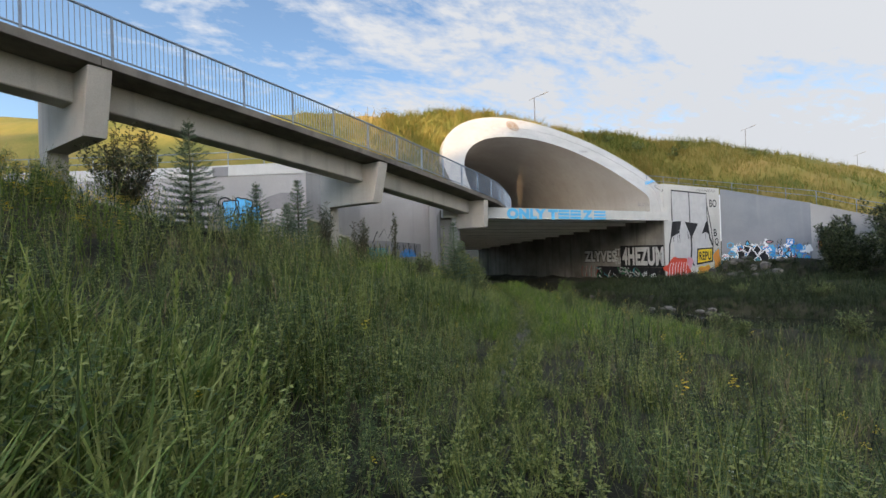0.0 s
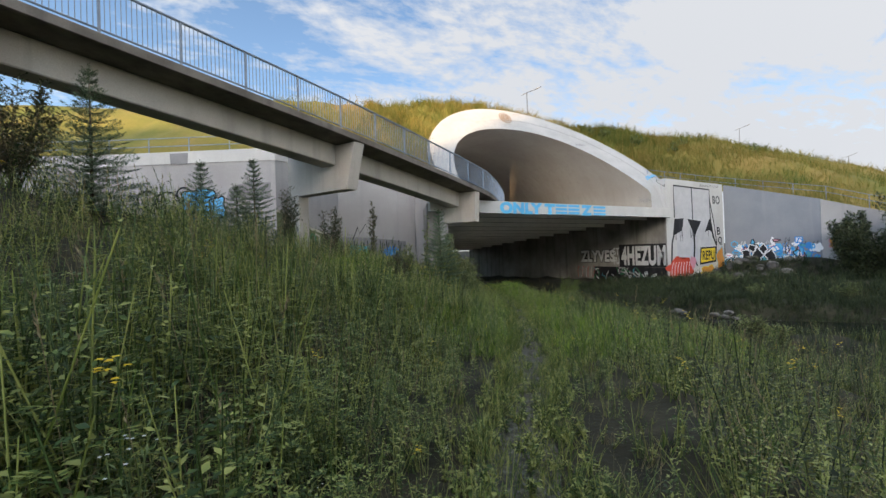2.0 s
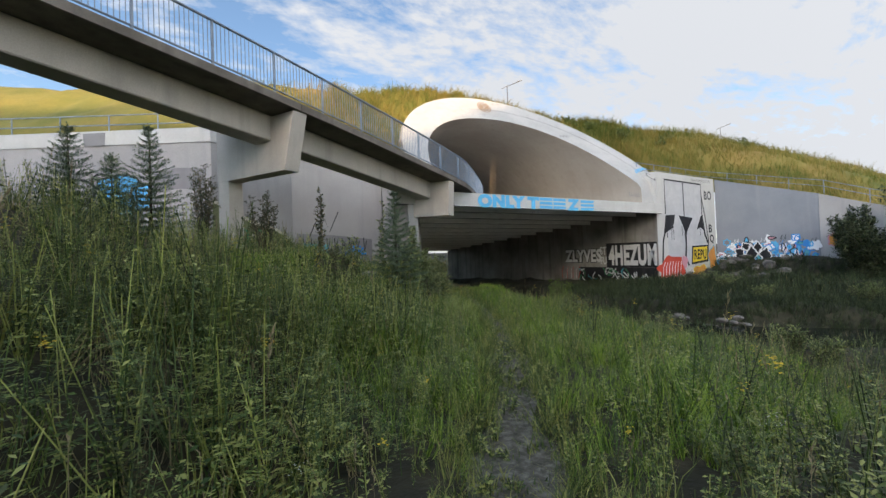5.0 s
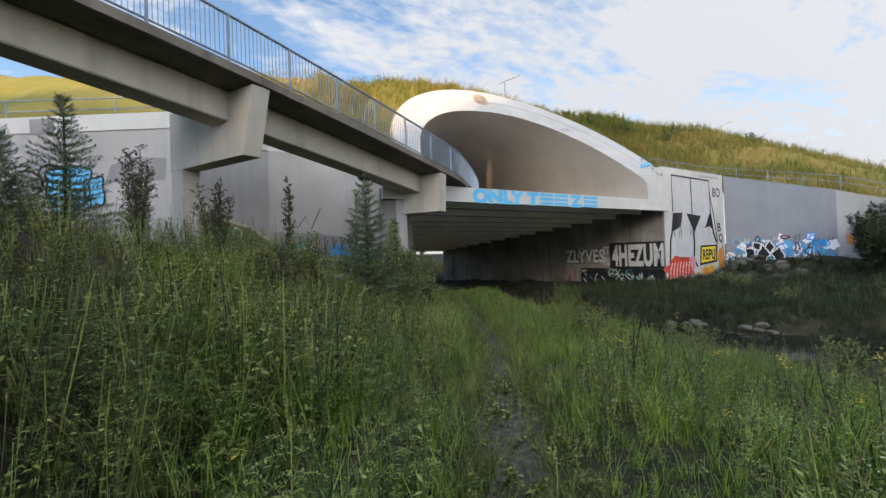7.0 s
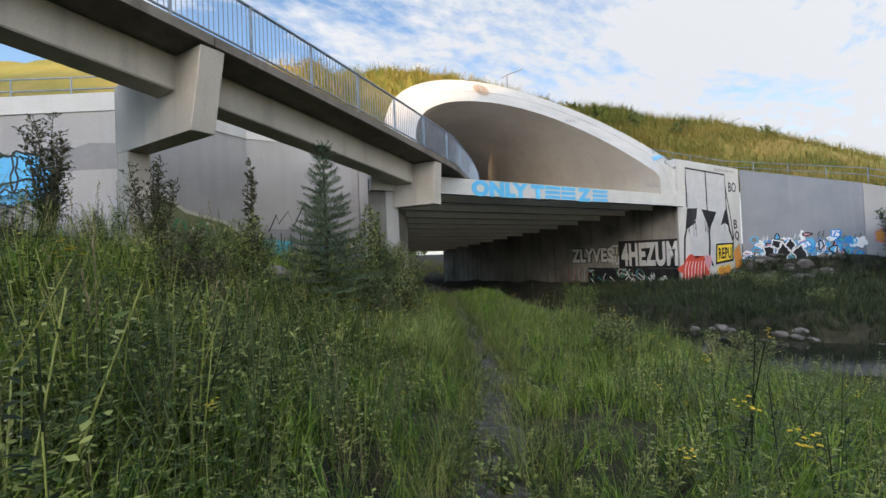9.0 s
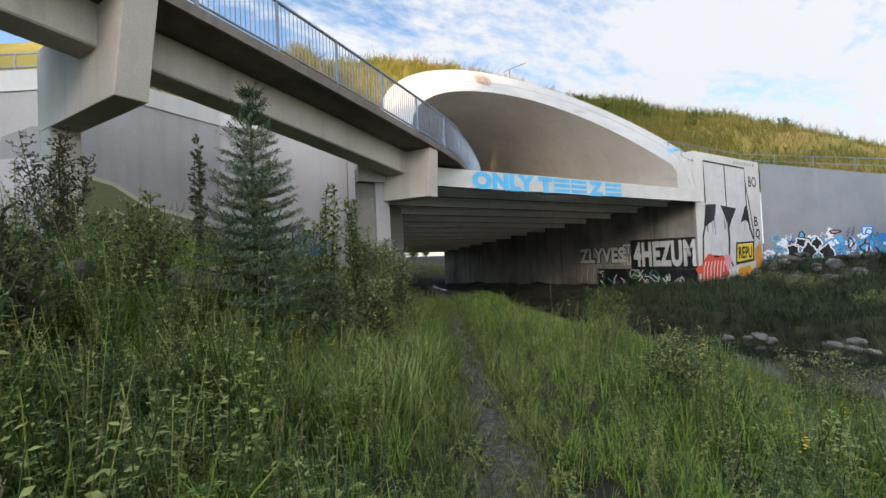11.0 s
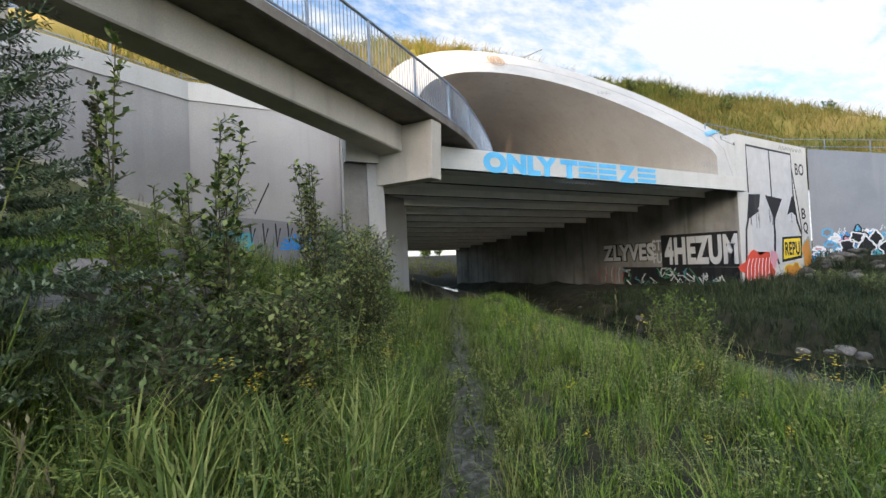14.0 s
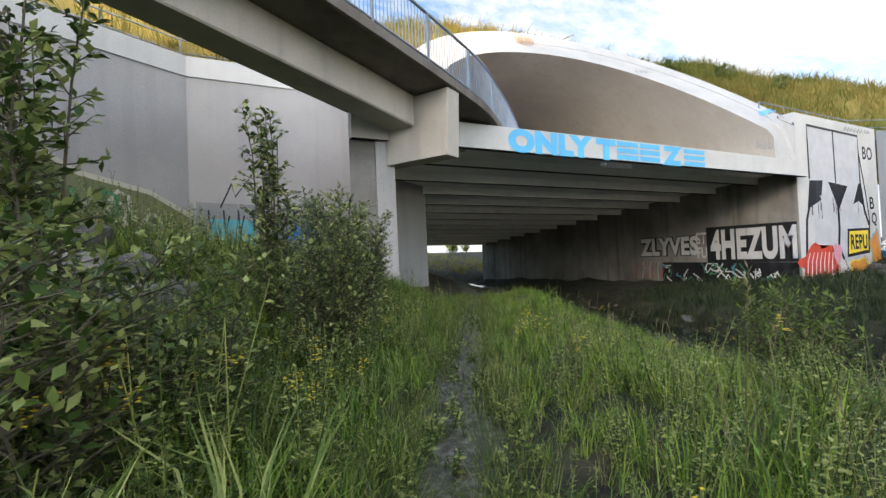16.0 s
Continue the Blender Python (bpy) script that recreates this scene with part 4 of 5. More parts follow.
# west wall
wa, wb = Vector((-3.0, 38.3, 0)), Vector((5.9, 32.2, 0))
f = Face(wa, wb - wa, (0, 0, 1))
L = (wb - wa).length
g = graffiti("blue bubble tag with black lines on the grey wall")
for a, b, ra, rb in ((5.4, 5.9, 0.6, 0.8), (6.3, 5.9, 0.65, 0.9), (7.1, 5.5, 0.5, 0.7), (5.9, 5.1, 1.0, 0.5)):
    blob(f, a, b, ra, rb, P_BLUE, g, rg, 0.002 + 0.001 * a, 4, outline=P_BLACK)
g = graffiti("dark overpainted patch and black looped scrawl")
poly(f, [(7.6, 5.9), (10.4, 5.9), (10.5, 6.9), (9.0, 7.0), (7.9, 6.7)], P_GREYLINE, g, 0.0)
for cx, cy, r in ((2.6, 6.0, 0.7), (3.9, 5.8, 0.8), (5.0, 6.3, 0.5)):
    stroke(f, [(cx + r * math.cos(t * 0.4), cy + 0.9 * r * math.sin(t * 0.4) + 0.02 * t) for t in range(17)], 0.12, P_BLACK, g)
poly(f, [(4.2, 8.28), (5.3, 8.28), (5.35, 8.95), (4.15, 8.95)], P_GREYLINE, g, 0.07, "grey_patch")
poly(f, [(5.5, 7.0), (8.2, 7.1), (8.2, 8.2), (5.5, 8.2)], M_WALL, g, 0.001, "pale_patch")
wa, wb = Vector((5.9, 32.2, 0)), Vector((10.6, 35.1, 0))
f = Face(wa, wb - wa, (0, 0, 1))
g = graffiti("olive and cream mural with curling outlines low on the wall")
poly(f, [(0.0, 1.8), (5.5, 1.2), (5.5, 3.2), (4.2, 3.9), (2.2, 4.3), (1.0, 5.0), (0.0, 5.2)], P_OLIVE, g, 0.0)
for k in range(16):
    a, b = rg.uniform(0.3, 4.6), rg.uniform(2.2, 3.7)
    stroke(f, [(a, b), (a + 0.25, b + 0.35), (a + 0.55, b + 0.2), (a + 0.6, b - 0.35), (a + 0.25, b - 0.55), (a - 0.1, b - 0.9)], 0.13, (P_CREAM, P_CREAM, P_GREEN)[k % 3], g, 0.003 + 0.0006 * k)
stroke(f, [(0.0, 5.2), (1.0, 5.0), (2.2, 4.3), (4.2, 3.9), (5.5, 3.2)], 0.16, P_CREAM, g, 0.015)
f = Face((10.6, 35.1, 0), (1, 0, 0), (0, 0, 1))
g = graffiti("dark smeared panel with a blue burst on the headwall")
poly(f, [(0.2, 0.6), (5.2, 0.2), (5.2, 3.3), (2.4, 3.6), (0.2, 3.7)], P_GREYLINE, g, 0.0)
poly(f, [(0.6, 0.6), (2.2, 0.5), (2.2, 3.0), (0.6, 3.1)], P_TEAL, g, 0.003)
for k in range(10):
    t = math.pi * k / 9
    stroke(f, [(4.0, 2.3), (4.0 + 0.75 * math.cos(t), 2.35 + 0.6 * math.sin(t))], 0.12, P_BLUE2, g, 0.004 + 0.0005 * k)
for k in range(9):
    a = 0.6 + 0.5 * k
    stroke(f, [(a, 3.4), (a + 0.05, 2.6 - 0.1 * (k % 3)), (a + 0.2, 3.2)], 0.06, P_BLACK, g, 0.008)
stroke(f, [(1.0, 3.5), (1.4, 4.4), (1.5, 3.9), (2.0, 4.6), (2.3, 3.8), (2.9, 5.1)], 0.06, P_BLACK, g, 0.006)

# tan emblem and small tags on the arch face
sl, along_face = Vector((0, 1.104, 1)).normalized(), Vector((1, -0.303, 0)).normalized()


def on_arch(x, z, proud):
    fc = Face((x, mouth(x, z), z), along_face, sl - along_face * sl.dot(along_face), proud)
    return fc


f = on_arch(31.9, 16.85, 0.03)
g = graffiti("faded tan round emblem painted on the arch face")
for r in (0.75, 0.5, 0.25):
    stroke(f, [(0.8 * r * math.cos(t * 0.3), 1.5 * r * math.sin(t * 0.3)) for t in range(22)], 0.13, P_TAN, g)
for k in range(4):
    stroke(f, [(-0.4 + 0.2 * k, -0.8), (-0.2 + 0.2 * k, 0.8)], 0.05, P_TAN, g)
stroke(f, [(1.1, 0.6), (1.3, 1.1), (1.5, 0.6), (1.7, 1.1), (1.9, 0.7)], 0.06, P_TAN, g)
f = on_arch(37.0, 12.9, 0.03)
g = graffiti("small faded grey scrawl on the arch face")
for k in range(3):
    stroke(f, [(-0.5 + 0.35 * k, 0.0), (-0.35 + 0.35 * k, 0.5), (-0.2 + 0.35 * k, 0.05)], 0.08, P_GREYLINE, g)
f = on_arch(40.35, 8.3, 0.05)
g = graffiti("small blue and black tag at the foot of the arch face")
for k in range(6):
    stroke(f, [(-0.7 + 0.2 * k, 0.5 + 0.12 * k), (-0.5 + 0.2 * k, 1.15 + 0.06 * k), (-0.25 + 0.2 * k, 0.7 + 0.1 * k)], 0.12, P_BLUE, g, 0.0005 * k)
stroke(f, [(0.5, -0.6), (0.1, 0.2), (0.4, 0.6), (0.55, 0.3), (0.8, 0.6), (1.0, 0.2), (0.5, -0.6)], 0.07, P_BLACK, g, 0.004)
stroke(f, [(-0.1, 0.8), (0.3, 1.0), (0.9, 0.75), (1.1, 1.0)], 0.06, P_BLACK, g, 0.006)
f = Face((37.0, 30.40, 6.3), (1, 0, 0), (0, 0, 1), 0.03)
g = graffiti("pale grey scrawled letters above the bridge edge")
for k in range(6):
    stroke(f, [(0.28 * k, 0.05), (0.1 + 0.28 * k, 0.5 - 0.1 * (k % 2)), (0.22 + 0.28 * k, 0.1)], 0.05, P_GREYLINE, g, 0.001 * k)


# ---- stones ----
def stone_mesh(seed):
    r = np.random.default_rng(seed)
    bm = bmesh.new()
    bmesh.ops.create_icosphere(bm, subdivisions=2, radius=1.0)
    cuts = [(Vector(r.normal(0, 1, 3)).normalized(), r.uniform(0.55, 0.9)) for _ in range(9)]
    for v in bm.verts:
        for n, d in cuts:
            k = v.co.dot(n) - d
            if k > 0:
                v.co -= n * k * 0.9
        v.co += Vector(r.normal(0, 0.025, 3))
    me = bpy.data.meshes.new("stone")
    bm.to_mesh(me)
    bm.free()
    me.materials.append(M_ROCK)
    return me


STONES = [stone_mesh(k) for k in range(6)]


def stone(x, y, r, label, group, sink=0.35, flat=0.65):
    ob = new("boulder", STONES[int(rg.integers(0, 6))])
    ob.location = (x, y, land1(x, y) + r * flat * (1 - 2 * sink) * 0.8)
    ob.scale = (r * rg.uniform(0.8, 1.3), r * rg.uniform(0.8, 1.2), r * flat * rg.uniform(0.8, 1.2))
    ob.rotation_euler = (rg.uniform(-0.2, 0.2), rg.uniform(-0.2, 0.2), rg.uniform(0, 6.28))
    tagged(ob, label, "boulder", group)


for k in range(110):
    t = rg.uniform(0, 1)
    i = min(int(t * 5), 4)
    a, b = CREEK[2 + i], CREEK[3 + i]
    u = t * 5 - i
    d = Vector((b[0] - a[0], b[1] - a[1])).normalized()
    w = rg.choice([-1, 1, 1]) * rg.uniform(2.3, 3.5)
    stone(a[0] + (b[0] - a[0]) * u - d.y * w, a[1] + (b[1] - a[1]) * u + d.x * w, rg.uniform(0.13, 0.36), "grey stone at the creek edge", "stones along the creek", 0.3, 0.5)
for k in range(60):
    stone(rg.uniform(43.5, 51.0), rg.uniform(23.0, 30.0), rg.uniform(0.25, 0.6), "grey riprap stone at the foot of the wing wall", "riprap by the wing wall", 0.25)
for x, y, r in ((9.3, 19.7, 0.4), (9.75, 20.4, 0.5), (9.0, 20.3, 0.4), (10.15, 21.0, 0.5), (9.5, 21.0, 0.42), (8.6, 19.6, 0.35), (8.3, 20.3, 0.42), (8.9, 20.9, 0.35), (9.6, 21.6, 0.5), (10.0, 22.2, 0.45), (10.6, 22.0, 0.4), (9.2, 22.2, 0.4), (10.4, 22.9, 0.35), (7.6, 20.0, 0.4), (11.0, 22.6, 0.3), (8.2, 21.6, 0.35), (9.9, 23.3, 0.4), (7.2, 19.2, 0.28)):
    stone(x, y, r, "pinkish grey boulder among weeds on the bank", "boulders on the bank", 0.25, 0.75)


# ---- trees and shrubs ----
def spruce(x, y, tall, wide, seed, label, whorls=17, dense=1.0):
    r = np.random.default_rng(seed)
    z = land1(x, y) - 0.05
    e = tagged(empty("spruce_tree", (x, y, z)), label, "tree", "young spruces on the bank")
    bm = bmesh.new()
    tube(bm, [(0, 0, 0), (0.01, 0, tall * 0.5), (0, 0.01, tall * 0.97)], [0.03 * tall * 0.55, 0.02 * tall * 0.5, 0.006], 7)
    smooth(part("trunk", bm, M_BARK, e))
    T = Tri()
    for w in range(whorls):
        f = (w + 0.4) / whorls
        hz = tall * (0.06 + 0.90 * f)
        reach = wide * 0.5 * (1 - f) ** 0.95 * (0.85 if w < 2 else 1.0) + 0.05
        n = int(5 + 5 * (1 - f))
        for k in range(n):
            az = 2 * math.pi * (k + r.uniform(-0.3, 0.3)) / n + w * 0.7
            L = reach * r.uniform(0.75, 1.15)
            o = Vector((math.cos(az), math.sin(az), 0))
            rise = 0.32 * f + 0.02
            segs = max(4, int(L / 0.062 * dense))
            for j in range(segs):
                u = (j + 0.5) / segs
                c = o * L * u + Vector((0, 0, hz + L * (rise * u - 0.28 * u * (1 - f) + 0.22 * u * u)))
                d = (o + Vector((0, 0, rise - 0.15 + 0.4 * u))).normalized()
                spread = 0.34 * L * (1 - u) + 0.05
                side = Vector((-o.y, o.x, 0))
                for sg in (-1, 1):
                    # side shoot, bristling with needles all round
                    tl = min(0.26, spread + 0.07) * r.uniform(0.65, 1.1)
                    td = (d * 0.8 + side * sg * r.uniform(0.45, 0.9) + Vector((0, 0, r.uniform(-0.15, 0.35)))).normalized()
                    sx = td.cross(Vector((0, 0, 1))).normalized()
                    ux = sx.cross(td)
                    m = max(3, int(tl / 0.026))
                    for q in range(m):
                        pq = c + td * tl * (q + 0.3) / m
                        for b2 in range(4):
                            ang = 1.57 * b2 + r.uniform(-0.5, 0.5)
                            T.leaf(pq, td * 0.7 + sx * math.cos(ang) * 0.8 + ux * math.sin(ang) * 0.8, ux, r.uniform(0.034, 0.048), 0.0125, 0)
                T.leaf(c, d + Vector((0, 0, 0.3)), (0, 0, 1), 0.10, 0.036, 0)
    for k in range(14):
        az = r.uniform(0, 6.28)
        T.leaf((0, 0, tall * r.uniform(0.88, 1.0)), (math.cos(az) * 0.6, math.sin(az) * 0.6, 1), (0, 0, 1), 0.09, 0.02, 0)
    for k in range(5):
        az = 1.26 * k
        o = Vector((math.cos(az), math.sin(az), 0.9)).normalized()
        for q in range(7):
            for b2 in range(3):
                T.leaf(Vector((0, 0, tall * 0.93)) + o * 0.03 * (q + 1), o + Vector((math.cos(2.09 * b2), math.sin(2.09 * b2), 0.2)) * 0.8, (0, 0, 1), 0.05, 0.014, 0)
    v, t = T.done()
    bulk("crown", v, t, M_SPRUCE, parent=e)
    return e


def shrub(name, x, y, tall, wide, seed, label, mat, stems=9, leaf=0.06, per=70, upright=0.5, category="shrub", width=0.5, base=None):
    """Many stems from one foot, each with side twigs and single leaves."""
    r = np.random.default_rng(seed)
    z = land1(x, y) - 0.05
    e = tagged(empty(name, (x, y, z)), label, category)
    bm = bmesh.new()
    T = Tri()
    for s in range(stems):
        az = 2 * math.pi * s / stems + r.uniform(-0.5, 0.5)
        h = tall * r.uniform(0.6, 1.0)
        out = wide * 0.5 * r.uniform(0.25, 1.0) * (1 - upright * 0.5)
        if s == 0:
            h, out = tall, out * 0.2
        pts = []
        for k in range(6):
            u = k / 5
            pts.append(Vector((math.cos(az) * out * u ** 0.8 + r.normal(0, 0.02), math.sin(az) * out * u ** 0.8 + r.normal(0, 0.02), h * u)))
        tube(bm, pts, [0.009 * tall ** 0.6 * (1 - 0.14 * k) for k in range(6)], 4)
        tw = max(5, per // 5)
        for k in range(tw):
            u = 0.12 + 0.88 * (k + r.uniform(0, 1)) / tw
            i = min(int(u * 5), 4)
            p = pts[i].lerp(pts[i + 1], u * 5 - i)
            a2 = r.uniform(0, 6.28)
            tl = wide * 0.22 * (1.15 - u) * r.uniform(0.6, 1.3) + 0.08
            td = Vector((math.cos(a2), math.sin(a2), r.uniform(0.2, 0.9))).normalized()
            tube(bm, [p, p + td * tl], [0.006, 0.003], 3)
            for q in range(8):
                c = p + td * tl * (q + 1) / 8
                ld = Vector((r.normal(0, 0.7), r.normal(0, 0.7), r.normal(0.05, 0.45))) + td * 0.5
                ll = leaf * r.uniform(0.8, 1.6)
                T.leaf(c, ld, (r.normal(0, 0.3), r.normal(0, 0.3), 1), ll, ll * width, 0.12)
    part("wood", bm, M_BARK, e)
    v, t = T.done()
    bulk("foliage", v, t, mat, parent=e)
    return e


spruce(9.1, 17.95, 3.15, 1.9, 1, "dense young blue green spruce beside the path", 19, 1.0)
spruce(-0.97, 16.7, 3.7, 2.6, 2, "young dark spruce among weeds on the bank", 18, 0.7)
spruce(3.3, 22.0, 3.5, 2.4, 3, "slim young spruce below the ramp", 18, 0.7)
spruce(1.5, 21.6, 2.9, 2.5, 4, "short bushy spruce below the ramp", 16, 0.7)
spruce(2.5, 20.2, 2.0, 2.0, 5, "low bushy spruce in tall weeds", 13, 0.7)
spruce(12.7, 23.4, 1.9, 1.5, 6, "small dark spruce near the abutment", 13, 0.8)
shrub("shrub", -2.8, 18.6, 2.9, 3.0, 11, "large dark leafy shrub beneath the footbridge", M_DARKLEAF, 20, 0.075, 210)
shrub("shrub", -4.9, 19.9, 2.4, 2.4, 12, "dark leafy shrub beside a concrete column", M_LEAF, 14, 0.07, 170)
shrub("shrub", 4.7, 22.6, 2.7, 1.6, 13, "upright dark shrub in front of the grey wall", M_DARKLEAF, 12, 0.06, 180)
shrub("shrub", 6.6, 22.9, 2.4, 1.6, 14, "reddish leaved shrub under the ramp girder", M_DARKLEAF, 12, 0.06, 170)
shrub("sapling", 8.95, 24.3, 3.1, 0.6, 15, "thin upright poplar sapling before the pale wall", M_DARKLEAF, 4, 0.075, 130, 0.9, "sapling", 0.7)
shrub("sapling", 10.45, 19.5, 2.75, 1.1, 16, "leafy poplar sapling with broad dark leaves", M_LEAF, 7, 0.062, 210, 0.75, "sapling", 0.6)
shrub("sapling", 9.6, 19.9, 3.1, 0.45, 17, "tall thin poplar shoot above the shrubs", M_LEAF, 3, 0.062, 150, 0.9, "sapling", 0.6)
shrub("shrub", 9.9, 19.2, 1.7, 1.3, 18, "yellow green leafy shrub on the bank", M_LEAFY, 10, 0.05, 150)
shrub("shrub", 10.75, 18.5, 1.35, 1.5, 26, "broad leaved shrub crowding the path", M_LEAF, 13, 0.052, 190)
shrub("shrub", 11.2, 19.5, 1.5, 1.6, 27, "broad leaved shrub with dusty leaves", M_LEAF, 13, 0.05, 190)
shrub("shrub", 10.0, 17.9, 1.1, 1.4, 28, "grey green shrub below the spruce", M_SAGE, 12, 0.045, 170)
shrub("shrub", 8.0, 18.6, 1.4, 1.5, 29, "leafy shrub behind the spruce", M_LEAF, 11, 0.05, 150)
shrub("shrub", 7.0, 17.2, 1.2, 1.5, 30, "dark leafy shrub on the bank", M_DARKLEAF, 11, 0.05, 150)
shrub("sapling", 12.0, 22.2, 2.8, 1.1, 19, "slender leafy sapling beside the abutment", M_LEAF, 8, 0.06, 200, 0.8, "sapling", 0.6)
shrub("shrub", 13.5, 25.2, 2.5, 2.6, 20, "broad dark shrub in front of the abutment", M_LEAF, 18, 0.055, 230)
shrub("shrub", 12.5, 21.4, 2.0, 1.9, 21, "rounded leafy shrub beside the path", M_LEAF, 16, 0.05, 230)
shrub("shrub", 13.3, 23.3, 2.1, 1.9, 22, "thick leafy shrub crowding the abutment", M_LEAF, 16, 0.05, 220)
shrub("shrub", 14.6, 26.6, 2.1, 1.9, 23, "leafy shrub at the foot of the abutment", M_DARKLEAF, 13, 0.05, 170)
shrub("shrub", 16.4, 18.9, 1.2, 1.6, 24, "bright green willow bush near the creek", M_LEAFY, 14, 0.055, 150, 0.4, "shrub", 0.3)
shrub("shrub", 17.2, 15.2, 1.0, 1.8, 25, "low green willow bush on the creek bank", M_LEAF, 14, 0.055, 150, 0.3, "shrub", 0.3)
shrub("shrub", 13.2, 15.3, 0.9, 1.2, 31, "small dark bush in the meadow", M_LEAF, 12, 0.05, 140, 0.3, "shrub", 0.4)
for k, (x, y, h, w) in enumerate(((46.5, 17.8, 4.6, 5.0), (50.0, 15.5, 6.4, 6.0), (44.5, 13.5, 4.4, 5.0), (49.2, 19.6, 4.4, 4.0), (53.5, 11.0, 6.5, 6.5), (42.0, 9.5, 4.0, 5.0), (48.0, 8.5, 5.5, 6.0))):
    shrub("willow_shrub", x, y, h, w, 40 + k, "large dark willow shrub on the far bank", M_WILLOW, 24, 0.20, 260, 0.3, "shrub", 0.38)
for k, (x, y, h, w) in enumerate(((19.8, 12.6, 1.0, 1.5), (22.5, 9.0, 1.2, 1.8), (19.0, 11.5, 0.9, 1.4), (33.0, 19.0, 1.0, 1.8), (36.0, 22.5, 1.1, 2.0), (39.5, 25.5, 1.0, 1.8), (35.0, 15.0, 1.2, 2.0))):
    shrub("shrub", x, y, h, w, 60 + k, "low bushy green shrub in the meadow", M_LEAF, 12, 0.065, 110, 0.2, "shrub", 0.4)


# ---- meadow ----
def tuft(seed, n, h0, h1, w, spread):
    r = np.random.default_rng(seed)
    T = Tri()
    for k in range(n):
        a, d = r.uniform(0, 6.28), r.uniform(0, spread)
        T.blade((math.cos(a) * d, math.sin(a) * d, -0.03), r.uniform(0, 6.28), r.uniform(h0, h1), w * r.uniform(0.7, 1.3), r.uniform(0.2, 1.0))
    return T.done()


def weed(seed, h, leaves, ll, lw, droop=0.2):
    """An upright leafy stem."""
    r = np.random.default_rng(seed)
    T = Tri()
    T.stem((0, 0, -0.03), (r.normal(0, 0.03), r.normal(0, 0.03), h), 0.006)
    for k in range(leaves):
        u = 0.12 + 0.88 * k / leaves
        a = 2.4 * k + r.uniform(-0.4, 0.4)
        s = (1.15 - 0.6 * u) * r.uniform(0.7, 1.2)
        T.leaf((0, 0, h * u), (math.cos(a), math.sin(a), r.uniform(0.1, 0.9) - droop), (0, 0, 1), ll * s, lw * s, 0.12)
    return T.done()


def bushy(seed, h, stems, leaves, ll, lw):
    """A clump of leafy stems leaning apart, fullest near the top."""
    r = np.random.default_rng(seed)
    T = Tri()
    for q in range(stems):
        az = 6.28 * q / stems + r.uniform(-0.5, 0.5)
        lean = Vector((math.cos(az), math.sin(az), 0)) * r.uniform(0.05, 0.38)
        hs = h * r.uniform(0.7, 1.05)
        top = lean * hs + Vector((0, 0, hs))
        T.stem((0, 0, -0.03), top, 0.005)
        for k in range(leaves):
            u = 0.2 + 0.8 * (k / leaves) ** 0.75
            a = 2.4 * k + r.uniform(-0.5, 0.5)
            m = (1.2 - 0.65 * u) * r.uniform(0.7, 1.3)
            p = top * u
            T.leaf(p, (math.cos(a), math.sin(a), r.uniform(-0.35, 0.55)), (r.normal(0, 0.35), r.normal(0, 0.35), 1), ll * m, lw * m, 0.14)
    return T.done()


def tansy(seed, h):
    """Feathery fronds set round an upright stem, each of paired narrow leaflets."""
    r = np.random.default_rng(seed)
    T = Tri()
    lean = Vector((r.normal(0, 0.1), r.normal(0, 0.1), 0))
    T.stem((0, 0, -0.03), lean * h + Vector((0, 0, h)), 0.006)
    for k in range(9):
        u = 0.25 + 0.72 * k / 9
        a = 2.4 * k + r.uniform(-0.3, 0.3)
        d = Vector((math.cos(a), math.sin(a), r.uniform(0.1, 0.6))).normalized()
        L = 0.21 * (1.2 - 0.6 * u) * r.uniform(0.85, 1.2)
        sd = Vector((-d.y, d.x, 0)).normalized()
        for j in range(6):
            p = (lean + Vector((0, 0, 1))) * h * u + d * L * (j + 1) / 6 - Vector((0, 0, 0.022 * j * j / 6))
            for g2 in (-1, 1):
                T.leaf(p, sd * g2 + d * 0.55, (0, 0, 1), L * 0.30 * (1.15 - 0.14 * j), 0.017, 0.05)
    return T.done()


def seedhead(seed, h):
    r = np.random.default_rng(seed)
    T = Tri()
    top = Vector((r.normal(0, 0.06), r.normal(0, 0.06), h))
    T.stem((0, 0, 0), top, 0.003)
    for k in range(10):
        a = r.uniform(0, 6.28)
        T.leaf(top * (0.82 + 0.02 * k), (math.cos(a) * 0.5, math.sin(a) * 0.5, 1), (0, 0, 1), 0.05, 0.012, 0)
    return T.done()


def bloom(seed, h, heads, size, spread):
    """Only the flower heads of a stem of that height."""
    r = np.random.default_rng(seed)
    T = Tri()
    for k in range(heads):
        a, d = r.uniform(0, 6.28), r.uniform(0, spread)
        c = Vector((math.cos(a) * d, math.sin(a) * d, h + r.uniform(-0.06, 0.03)))
        for j in range(3):
            b = 2.09 * j + a
            T.leaf(c - Vector((math.cos(b), math.sin(b), 0)) * size * 0.5, (math.cos(b), math.sin(b), 0.1), (0, 0, 1), size, size * 0.6, 0.1)
    return T.done()


gr = np.random.default_rng(9)
WALL_X = [-60, -3.0, 5.9, 10.6, 16.4, 16.5, 40.5, 40.6, 50.6, 50.7, 52.0, 54.5, 60]
WALL_Y = [70, 37.7, 31.7, 34.6, 34.6, 40, 40, 30.1, 30.1, 20, 18, 12, 0]


